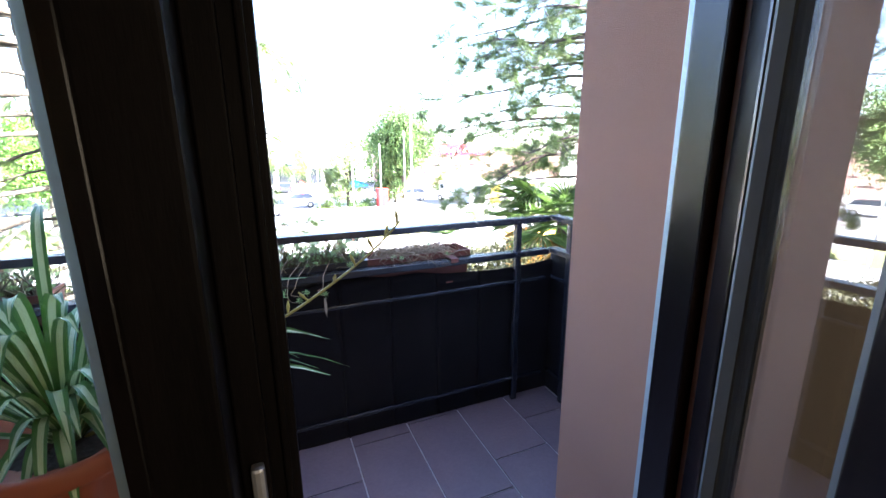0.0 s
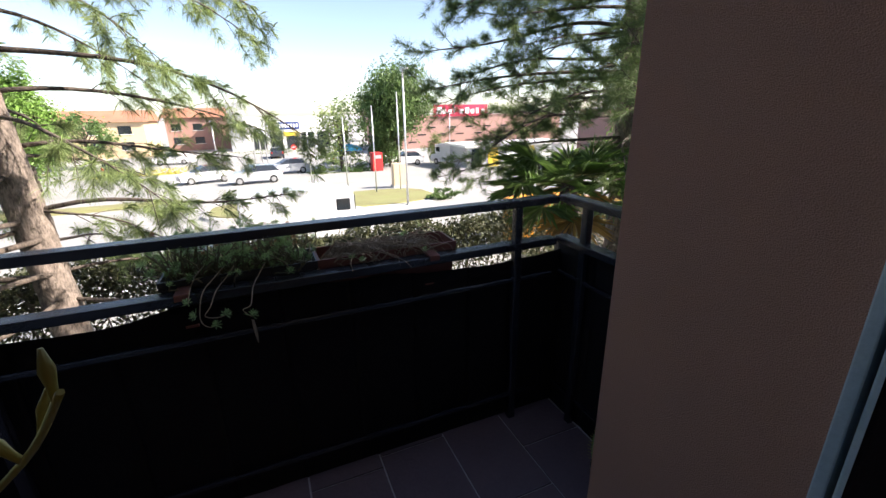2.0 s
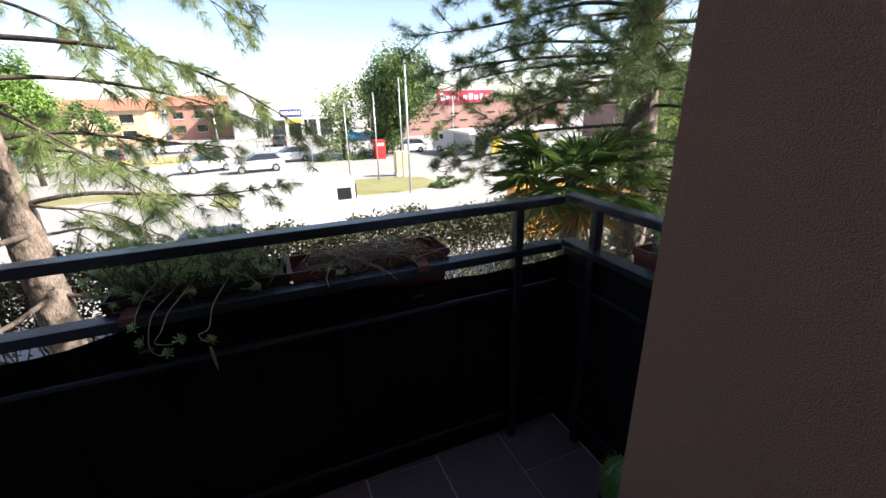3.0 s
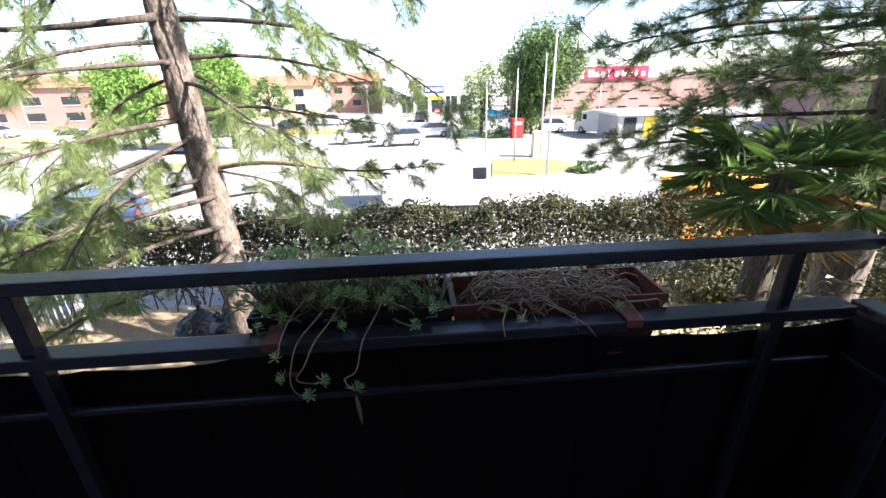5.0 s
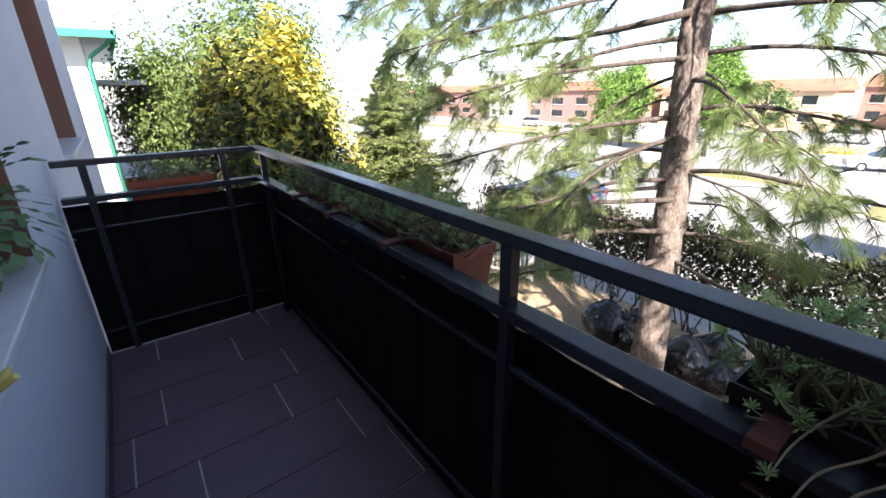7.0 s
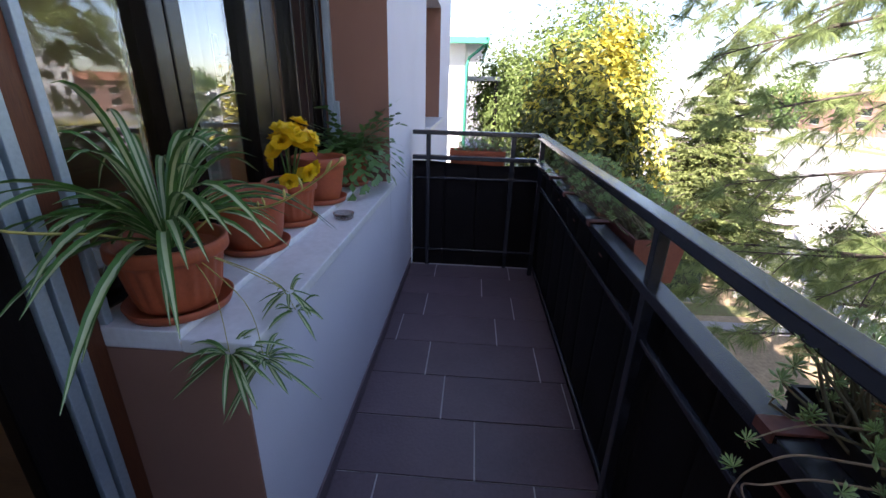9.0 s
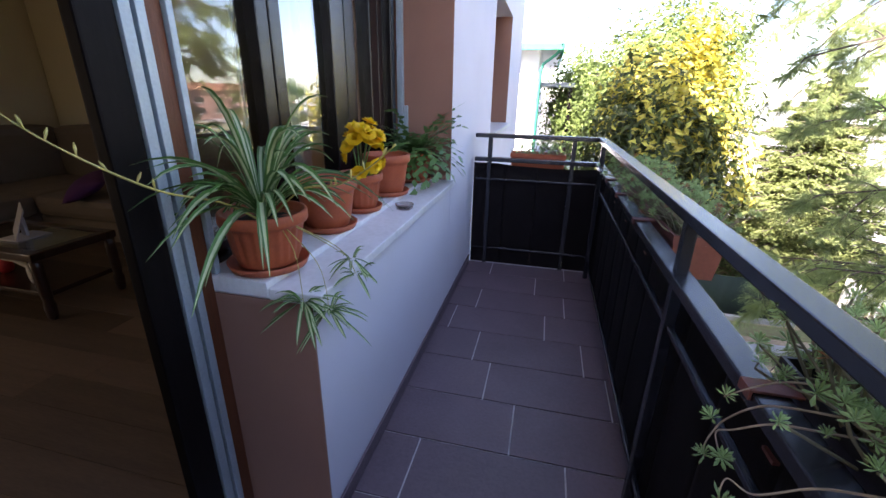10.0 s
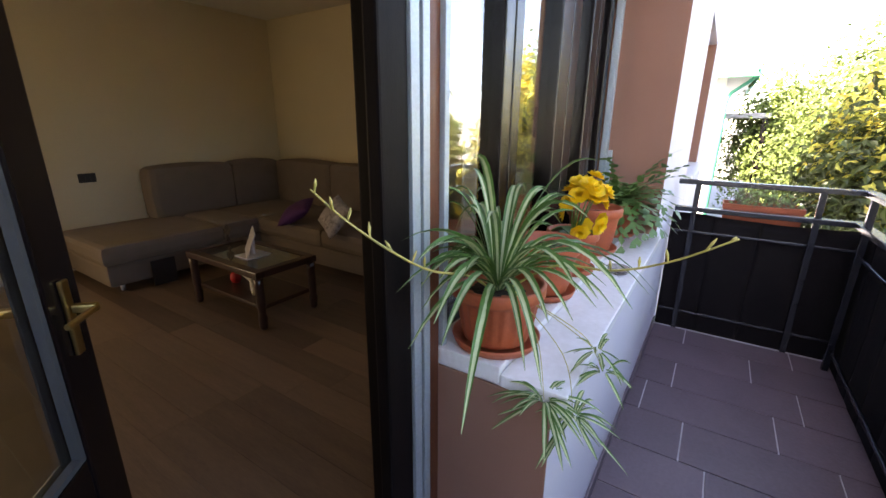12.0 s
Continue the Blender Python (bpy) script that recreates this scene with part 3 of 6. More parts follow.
def pine(name, trunk, radii, limbs, label, mat, seed, length=0.17, per=26, twig_gap=0.17, twig_len=0.55, hang=0.35, needle_w=0.0055, tufts=7, spread=0.55, bare=0.28, inner=0.35):
    """trunk: points; limbs: (height, azimuth in degrees, length, rise, droop)."""
    rng = np.random.default_rng(seed)
    th = thing(name, label, "tree", trunk[0])
    bm = bmesh.new()
    hz = np.array([p[2] for p in trunk])
    zz = np.linspace(hz[0], hz[-1], 230)
    axis = [(float(np.interp(z, hz, [p[0] for p in trunk])), float(np.interp(z, hz, [p[1] for p in trunk])), float(z)) for z in zz]
    tube(bm, axis, [float(np.interp(z, hz, radii)) for z in zz], 40)
    # plated bark: ridges and furrows pushed out of and into the trunk
    for v in bm.verts:
        a = Vector((float(np.interp(v.co.z, zz, [p[0] for p in axis])), float(np.interp(v.co.z, zz, [p[1] for p in axis])), v.co.z))
        d = (v.co - a)
        q = Vector((v.co.x * 17, v.co.y * 17, v.co.z * 5.5))
        v.co += d.normalized() * (0.016 * (1 - 2.6 * abs(noise.noise(q))) + 0.012 * noise.noise(v.co * 4.1) + 0.006 * noise.noise(v.co * 40))
    part("trunk", bm, pine_bark, th)
    tz = np.array([p[2] for p in trunk])
    tx, ty = np.array([p[0] for p in trunk]), np.array([p[1] for p in trunk])
    tips, dirs = [], []
    twigs = bmesh.new()
    for h, az, ln, rise, droop in limbs:
        base = np.array([np.interp(h, tz, tx), np.interp(h, tz, ty), h])
        pts = limb_curve(base, radians(az), ln, rise, droop, rng)
        r0 = 0.011 + 0.007 * ln
        bm = bmesh.new()
        tube(bm, [tuple(p) for p in pts], [r0 * (1 - 0.85 * k / (len(pts) - 1)) for k in range(len(pts))], 7)
        part("limb", bm, bark, th)
        seg = np.linalg.norm(np.diff(pts, axis=0), axis=1).sum()
        for s in np.arange(bare * seg, seg, twig_gap):
            s = min(seg * 0.999, s + rng.normal() * twig_gap * 0.9)
            u = min(s / seg, 0.999) * (len(pts) - 1)
            i = int(u)
            p = pts[i] + (pts[i + 1] - pts[i]) * (u - i)
            fwd = pts[i + 1] - pts[i]
            fwd = fwd / np.linalg.norm(fwd)
            a = rng.uniform(0.5, 1.1) * rng.choice([-1, 1])
            d = np.array([fwd[0] * math.cos(a) - fwd[1] * math.sin(a), fwd[0] * math.sin(a) + fwd[1] * math.cos(a), fwd[2] + rng.normal() * 0.42])
            tl = twig_len * rng.uniform(0.25, 1.3) * (1.15 - 0.5 * s / seg)
            t = np.linspace(0, 1, 6)
            tw = p + np.outer(t * tl, d) + np.outer(-hang * tl * t ** 2, [0, 0, 1])
            tube(twigs, [tuple(q) for q in tw], [0.006, 0.005, 0.0045, 0.004, 0.003, 0.002], 4, cap=False)
            for q in np.linspace(inner, 1.0, tufts):
                k = q * 5
                i2 = min(int(k), 4)
                tips.append(tw[i2] + (tw[i2 + 1] - tw[i2]) * (k - i2))
                dd = tw[i2 + 1] - tw[i2]
                dirs.append(dd / np.linalg.norm(dd) + np.array([0, 0, -0.15]))
        tips.append(pts[-1]), dirs.append(pts[-1] - pts[-2])
    tagged(part("branchwork", twigs, bark, th), kind="stuff")
    V, F = needle_mesh(np.array(tips), np.array(dirs) / np.linalg.norm(dirs, axis=1)[:, None], per, length, needle_w, hang * 0.9, spread, rng)
    ob = raw("needle_foliage", V, F, mat)
    ob.parent = th
    ob.matrix_parent_inverse = th.matrix_world.inverted()
    return th


pine("pine_tree", [(-1.40, 5.42, -2.7), (-1.40, 5.4, -1.8), (-1.41, 5.4, -1.0), (-1.45, 5.4, 0.2), (-1.50, 5.4, 1.2), (-1.53, 5.4, 2.1), (-1.56, 5.4, 4.2), (-1.56, 5.4, 7.0)], [0.25, 0.19, 0.175, 0.165, 0.15, 0.14, 0.10, 0.03],
     [(2.13, -8, 3.2, 0.10, 0.42), (1.72, 6, 2.6, 0.12, 0.30), (1.16, 12, 2.3, 0.10, 0.22), (0.48, -6, 2.7, 0.09, 0.10), (-0.24, 30, 1.9, 0.05, 0.25), (-0.55, -14, 2.6, -0.10, 0.05),
      (2.12, 184, 4.3, -0.02, 0.05), (1.55, 195, 1.7, -0.30, 0.35), (1.10, 170, 2.0, 0.0, 0.35), (0.88, 190, 3.0, -0.22, 0.30), (-0.25, 182, 3.3, -0.02, 0.10), (1.9, 215, 2.6, 0.0, 0.35), (0.7, 150, 2.2, 0.0, 0.3),
      (2.5, 60, 2.2, 0.1, 0.35), (2.4, 115, 2.4, 0.1, 0.4), (2.75, -30, 2.0, 0.12, 0.5), (2.9, 205, 4.0, 0.08, 0.42), (2.65, 160, 3.2, 0.05, 0.4), (3.0, 10, 2.7, 0.12, 0.35), (3.2, 230, 3.2, 0.05, 0.45),
      (3.4, -15, 2.7, 0.05, 0.38), (3.5, 190, 4.2, 0.05, 0.4), (3.6, 250, 2.6, 0.05, 0.5), (3.9, 30, 2.6, 0.05, 0.4), (4.2, 170, 3.2, 0.05, 0.4), (4.6, -20, 2.8, 0.05, 0.3), (5.0, 200, 2.4, 0.05, 0.3), (5.6, 60, 1.8, 0.1, 0.3)]
     + [(0.15 + 0.19 * i, (i * 137.5 + 75) % 360, 1.7 + 0.7 * math.sin(i * 1.9), -0.02, 0.34) for i in range(9)]
     + [(2.6, 196, 4.3, 0.05, 0.16), (2.3, 238, 3.2, 0.0, 0.18), (1.7, 246, 3.0, -0.02, 0.14), (1.1, 234, 2.9, -0.05, 0.14), (0.4, 240, 2.7, -0.06, 0.10), (2.9, 214, 4.0, 0.02, 0.16), (-0.2, 238, 3.1, -0.05, 0.05), (-0.5, 250, 2.8, -0.03, 0.05), (0.2, 228, 3.2, -0.05, 0.08), (2.6, 228, 3.6, 0.02, 0.10), (3.0, 240, 3.4, 0.0, 0.10)],
     "tall grey-barked pine with long drooping needles in dry earth", needle_light, 3, length=0.15, per=60, twig_gap=0.085, twig_len=0.46, hang=0.30, needle_w=0.0025, tufts=3, spread=0.95, bare=0.34, inner=0.62)

pine("pine_tree", [(5.75, 3.95, -2.7), (5.72, 3.95, -0.5), (5.70, 3.95, 0.8), (5.6, 3.95, 2.2), (5.5, 3.95, 4.5), (5.5, 3.95, 7.5)], [0.26, 0.22, 0.20, 0.17, 0.11, 0.03],
     [(0.2 + 0.155 * i, ((i * 137.5 + 20) % 360) if i > 6 else (i * 47 - 60), 2.3 - 0.035 * i + 0.3 * math.sin(i * 2.1), 0.02, 0.22) for i in range(40)]
     + [(1.35 + 0.085 * i, 130 + (i * 61.8) % 175, 1.5 + 1.1 * abs(math.sin(i * 1.3)), 0.03, 0.14) for i in range(38)]
     + [(1.1, 158, 2.5, 0.0, 0.12), (1.9, 172, 2.8, 0.05, 0.12), (2.4, 160, 2.8, 0.1, 0.2), (0.75, 152, 2.7, 0.0, 0.06), (2.9, 180, 2.6, 0.08, 0.25), (0.9, 268, 2.6, 0.0, 0.1), (0.3, 290, 2.6, 0.0, 0.1), (-0.2, 300, 2.5, 0.0, 0.1), (0.6, 305, 2.4, 0.0, 0.1), (1.7, 225, 2.6, 0.05, 0.12)],
     "dense dark green pine beside the balcony's end", needle_dark, 8, length=0.13, per=44, twig_gap=0.085, twig_len=0.50, hang=-0.05, needle_w=0.0034, tufts=3, spread=0.95, bare=0.28, inner=0.6)


def leaf_mesh(P, N, size, ratio, rng, fold=0.25):
    """Folded pointed leaves, one island each: centre P, facing N."""
    n = len(P)
    N = N / (np.linalg.norm(N, axis=1)[:, None] + 1e-9)
    A = np.cross(N, rng.normal(size=(n, 3)))
    A /= np.linalg.norm(A, axis=1)[:, None] + 1e-9
    B = np.cross(N, A)
    S = size * rng.uniform(0.6, 1.25, (n, 1))
    base, tip = P - A * S * 0.5, P + A * S * 0.5 - N * S * 0.12
    l, r = P + B * S * ratio * 0.5 + N * S * fold * 0.4, P - B * S * ratio * 0.5 + N * S * fold * 0.4
    V = np.stack([base, r, tip, l], 1).reshape(-1, 3)
    k = (np.arange(n) * 4).tolist()
    return V, [f for a in k for f in ((a, a + 1, a + 2), (a, a + 2, a + 3))]


def clumps(rng, centre, radii, count, spread=0.34, shell=0.55):
    """Leaf places gathered in clumps over an uneven crown."""
    m = max(14, count // 60)
    u = rng.normal(size=(m, 3))
    u /= np.linalg.norm(u, axis=1)[:, None]
    bump = 1 + 0.22 * np.sin(u[:, :1] * 5 + u[:, 1:2] * 4) + 0.12 * rng.normal(size=(m, 1))
    c = u * bump * rng.uniform(shell, 1.0, (m, 1))
    i = rng.integers(0, m, count)
    q = c[i] + rng.normal(size=(count, 3)) * spread * 0.42
    return np.array(centre) + q * np.array(radii), q


def leafy_tree(name, base, centre, radii, count, size, mats, label, seed, trunk_r=0.12, ratio=0.45, spread=0.34, yellow=0.0):
    rng = np.random.default_rng(seed)
    th = thing(name, label, "tree", base)
    bm = bmesh.new()
    tube(bm, [base, ((base[0] + centre[0]) / 2, (base[1] + centre[1]) / 2 + 0.05, (base[2] + centre[2]) / 2), (centre[0], centre[1], centre[2] + radii[2] * 0.5)], [trunk_r, trunk_r * 0.75, trunk_r * 0.25], 10)
    part("trunk", bm, bark, th, smooth=True)
    bm = bmesh.new()
    for k in range(9):
        a = k * 2.4
        e = (centre[0] + math.cos(a) * radii[0] * 0.75, centre[1] + math.sin(a) * radii[1] * 0.75, centre[2] + radii[2] * (k / 9 - 0.35))
        tube(bm, [(base[0], base[1], base[2] + (centre[2] - base[2]) * (0.45 + 0.06 * k)), ((base[0] + e[0]) / 2, (base[1] + e[1]) / 2, e[2] - 0.1), e], [trunk_r * 0.4, trunk_r * 0.25, trunk_r * 0.08], 6)
    tagged(part("branchwork", bm, bark, th), kind="stuff")
    P, q = clumps(rng, centre, radii, count, spread)
    N = q / (np.linalg.norm(q, axis=1)[:, None] + 1e-9) + rng.normal(size=q.shape) * 0.55 + np.array([0, 0, 0.35])
    # yellow leaves kept to the top and +y side: sunlight put into leaf colour
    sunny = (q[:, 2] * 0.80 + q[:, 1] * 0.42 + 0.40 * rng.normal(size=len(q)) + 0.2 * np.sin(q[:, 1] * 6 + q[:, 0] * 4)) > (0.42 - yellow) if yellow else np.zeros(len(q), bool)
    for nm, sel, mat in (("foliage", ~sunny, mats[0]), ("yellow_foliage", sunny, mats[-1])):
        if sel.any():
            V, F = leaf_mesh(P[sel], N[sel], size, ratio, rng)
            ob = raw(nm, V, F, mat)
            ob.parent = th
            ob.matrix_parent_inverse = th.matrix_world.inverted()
    return th


# magnolia green darkened for its shaded side; real yellow leaves also carry sunlight
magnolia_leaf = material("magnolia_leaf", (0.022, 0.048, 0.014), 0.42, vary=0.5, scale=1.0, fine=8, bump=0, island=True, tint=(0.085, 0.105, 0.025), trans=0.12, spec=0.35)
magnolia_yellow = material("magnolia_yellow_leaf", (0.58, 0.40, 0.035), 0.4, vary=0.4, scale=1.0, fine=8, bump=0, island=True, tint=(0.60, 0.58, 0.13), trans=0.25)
fresh_leaf = material("fresh_green_leaf", (0.085, 0.13, 0.04), 0.5, vary=0.4, scale=0.6, fine=6, bump=0, island=True, tint=(0.17, 0.23, 0.07), trans=0.3, spec=0.2)
lush_leaf = material("lush_green_leaf", (0.10, 0.20, 0.035), 0.5, vary=0.4, scale=0.6, fine=6, bump=0, island=True, tint=(0.17, 0.30, 0.06), trans=0.25)
oak_leaf = material("deep_green_leaf", (0.06, 0.12, 0.03), 0.5, vary=0.45, scale=0.5, fine=6, bump=0, island=True, tint=(0.11, 0.18, 0.05), trans=0.25)
spruce_leaf = material("spruce_needles", (0.10, 0.15, 0.055), 0.6, vary=0.45, scale=0.7, fine=8, bump=0, island=True, tint=(0.25, 0.29, 0.11), trans=0.25, spec=0.2)

leafy_tree("magnolia_tree", (-8.6, 2.9, -2.65), (-8.6, 2.95, -0.15), (1.75, 1.55, 2.6), 24000, 0.19, (magnolia_leaf, magnolia_yellow), "broad magnolia tree with glossy leaves, yellowing ones set on its sunlit top and side", 21, 0.14, 0.42, 0.22, yellow=-0.02)
leafy_tree("garden_tree", (-13.5, 4.2, -2.65), (-13.5, 4.1, 1.5), (2.2, 2.2, 2.5), 20000, 0.17, (fresh_leaf,), "tall light green tree behind the magnolia", 22, 0.16, 0.5)
leafy_tree("garden_tree", (-17.5, 1.8, -2.65), (-17.5, 1.9, 0.9), (1.5, 1.5, 2.4), 15000, 0.16, (fresh_leaf,), "light green tree beside the white house", 23, 0.14, 0.5)


def spruce(name, at, height, radius, label, seed, tiers=30):
    """A conifer in drooping tiers of flat sprays."""
    rng = np.random.default_rng(seed)
    th = thing(name, label, "tree", at)
    bm = bmesh.new()
    tube(bm, [at, (at[0], at[1], at[2] + height)], [0.14, 0.01], 10)
    part("trunk", bm, bark, th)
    P, N = [], []
    bm = bmesh.new()
    for k in range(tiers):
        f = k / tiers
        z = at[2] + height * (0.10 + 0.88 * f)
        r = radius * (1 - f) ** 0.8 + 0.12
        nb = int(13 - 6 * f)
        for b in range(nb):
            az = 2 * math.pi * (b + 0.5 * (k % 2)) / nb + rng.uniform(-0.25, 0.25)
            ln = r * rng.uniform(0.62, 1.15)
            zj = z + rng.uniform(-0.12, 0.12)
            d = np.array([math.cos(az), math.sin(az), 0])
            s = np.array([-d[1], d[0], 0])
            t = np.linspace(0, 1, 8)
            pts = np.array([at[0], at[1], zj]) + np.outer(t * ln, d) + np.outer(-0.28 * ln * t + 0.16 * ln * t ** 2.5, [0, 0, 1])
            tube(bm, [tuple(p) for p in pts], 0.012, 4, cap=False)
            m = int(80 + 100 * ln)
            u = rng.uniform(0.12, 1, m)
            w = rng.normal(size=m) * 0.30 * ln * (1.15 - u)
            i = np.minimum((u * 7).astype(int), 6)
            base = pts[i] + (pts[i + 1] - pts[i]) * (u * 7 - i)[:, None]
            P.append(base + np.outer(w, s) + np.outer(-np.abs(w) * 0.35 - rng.uniform(0, 0.06, m), [0, 0, 1]))
            N.append(np.tile([0, 0, 1.0], (m, 1)) + rng.normal(size=(m, 3)) * 0.45)
    tagged(part("branchwork", bm, bark, th), kind="stuff")
    V, F = leaf_mesh(np.concatenate(P), np.concatenate(N), 0.13, 0.30, rng, 0.3)
    ob = raw("needle_foliage", V, F, spruce_leaf)
    ob.parent = th
    ob.matrix_parent_inverse = th.matrix_world.inverted()
    return th


spruce("spruce_tree", (-9.6, 6.35, -2.65), 4.85, 2.35, "sunlit spruce with drooping tiers beside the road", 31)


def hedge(name, x0, x1, y, z0, z1, depth, count, label, seed):
    """A thinning hedge: bare stems below, leafy top."""
    rng = np.random.default_rng(seed)
    th = thing(name, label, "hedge", ((x0 + x1) / 2, y, z0))
    bm = bmesh.new()
    for k in range(int((x1 - x0) * 7)):
        x = rng.uniform(x0, x1)
        yy = y + rng.uniform(-0.3, 0.3) * depth
        p = [(x, yy, z0 - 0.03)]
        for j in range(1, 6):
            p.append((x + rng.normal() * 0.09 * j ** 0.7, yy + rng.normal() * 0.06 * j ** 0.7, z0 + (z1 - z0) * j / 5.6))
        tube(bm, p, [0.017, 0.014, 0.012, 0.010, 0.007, 0.004], 5)
        for b in range(3):
            q = p[rng.integers(2, 5)]
            tube(bm, [q, (q[0] + rng.normal() * 0.14, q[1] + rng.normal() * 0.1, q[2] + rng.uniform(0.1, 0.35))], [0.006, 0.003], 4)
    tagged(part("branchwork", bm, bark, th), kind="stuff")
    w = rng.uniform(0, 1, count) ** 0.40
    X = rng.uniform(x0, x1, count)
    top = z1 + 0.09 * np.sin(X * 2.3) + 0.06 * np.sin(X * 5.1 + 1)
    Z = z0 + 0.15 + (top - z0 - 0.15) * w + rng.normal(size=count) * 0.05
    Y = y + rng.normal(size=count) * depth * 0.30
    P = np.stack([X, Y, Z], 1)
    V, F = leaf_mesh(P, rng.normal(size=(count, 3)) + [0, 0, 0.5], 0.088, 0.55, rng)
    ob = raw("foliage", V, F, hedge_leaf)
    ob.parent = th
    ob.matrix_parent_inverse = th.matrix_world.inverted()
    return th


hedge("hedge", -7.0, 11.5, 7.7, -2.62, -0.80, 0.7, 52000, "straggly dark hedge with bare stems along the garden", 41)


def shrub_mass(at, radii, count, label, seed, mat):
    """A broad evergreen bush: stems and a crown of small leaves."""
    rng = np.random.default_rng(seed)
    th = thing("bush", label, "bush", at)
    bm = bmesh.new()
    for k in range(12):
        a = k * 2.4
        tube(bm, [(at[0], at[1], at[2] - 0.05), (at[0] + math.cos(a) * radii[0] * 0.35, at[1] + math.sin(a) * radii[1] * 0.35, at[2] + radii[2] * 0.7), (at[0] + math.cos(a) * radii[0] * 0.7, at[1] + math.sin(a) * radii[1] * 0.7, at[2] + radii[2] * 1.3)], [0.02, 0.014, 0.005], 5)
    tagged(part("branchwork", bm, bark, th), kind="stuff")
    P, q = clumps(rng, (at[0], at[1], at[2] + radii[2] * 0.95), radii, count, 0.4)
    P[:, 2] = np.maximum(P[:, 2], at[2] + 0.02)
    V, F = leaf_mesh(P, q + rng.normal(size=q.shape) * 0.6 + [0, 0, 0.4], 0.09, 0.5, rng)
    ob = raw("foliage", V, F, mat)
    ob.parent = th
    ob.matrix_parent_inverse = th.matrix_world.inverted()


shrub_mass((4.7, 3.0, -2.57), (1.5, 0.8, 1.0), 12000, "broad dark evergreen bush under the pine", 91, hedge_leaf)
shrub_mass((6.6, 2.2, -2.57), (1.5, 1.0, 1.3), 14000, "broad dark evergreen bush under the pine", 92, hedge_leaf)
shrub_mass((3.0, 5.6, -2.57), (1.5, 0.7, 0.7), 9000, "low bush with reddish stems before the hedge", 93, hedge_leaf)
shrub_mass((7.0, 6.6, -2.57), (1.6, 0.55, 0.62), 9000, "low bush with reddish stems before the hedge", 94, hedge_leaf)
shrub_mass((9.8, 5.9, -2.57), (1.6, 0.8, 0.8), 9000, "low bush with reddish stems before the hedge", 95, hedge_leaf)


palm_leaf = material("palm_leaf", (0.05, 0.12, 0.02), 0.4, vary=0.35, scale=1.5, fine=12, bump=0, island=True, tint=(0.13, 0.22, 0.05), trans=0.25)
dead_palm = material("dead_palm_leaf", (0.33, 0.20, 0.05), 0.7, vary=0.4, scale=2, fine=12, bump=0, island=True, trans=0.2)


def fan_palm(at, top, leaves, label, seed):
    """A fan palm: fibrous trunk, stalks, and pleated fans split into blades."""
    rng = np.random.default_rng(seed)
    th = thing("fan_palm", label, "palm", at)
    bm = bmesh.new()
    tube(bm, [at, (at[0], at[1], top - 0.3), (at[0], at[1], top)], [0.11, 0.13, 0.09], 12)
    part("trunk", bm, bark, th)
    for k in range(leaves):
        az = k * 2.399 + rng.uniform(-0.2, 0.2)
        up = 0.95 - 1.35 * k / leaves
        d = Vector((math.cos(az), math.sin(az), up)).normalized()
        stalk = 0.42 + 0.25 * rng.uniform()
        o = Vector((at[0], at[1], top - 0.05))
        hub = o + d * stalk + Vector((0, 0, -0.05))
        bm = bmesh.new()
        tube(bm, [o, o + d * stalk * 0.5 + Vector((0, 0, 0.02)), hub], [0.012, 0.009, 0.007], 5)
        side = d.cross(Vector((0, 0, 1))).normalized()
        nrm = side.cross(d).normalized()
        blades = 26
        for b in range(blades):
            a = math.radians(-125 + 250 * b / (blades - 1))
            bd = (d * math.cos(a) + side * math.sin(a)).normalized()
            ln = (0.52 - 0.10 * abs(a) / 2.2) * rng.uniform(0.88, 1.06)
            w = bd.cross(nrm).normalized()
            mid = hub + bd * ln * 0.55 + nrm * 0.01 * (-1) ** b
            tip = hub + bd * ln + Vector((0, 0, -0.10 * rng.uniform(0.3, 1.3)))
            v = [bm.verts.new(q) for q in (hub - w * 0.004, mid - w * 0.016, tip, mid + w * 0.016, hub + w * 0.004)]
            bm.faces.new(v)
        part("fan", bm, dead_palm if k > leaves * 0.84 else palm_leaf, th)
    return th


fan_palm((4.35, 3.55, -2.65), 0.62, 30, "green fan palm with some dead yellow leaves by the railing", 51)

# ---- bin bags round the pine ----
bag_mat = material("black_bin_bag", (0.012, 0.012, 0.014), 0.13, vary=0.3, scale=6, fine=15, bump=1.0, spec=0.7)


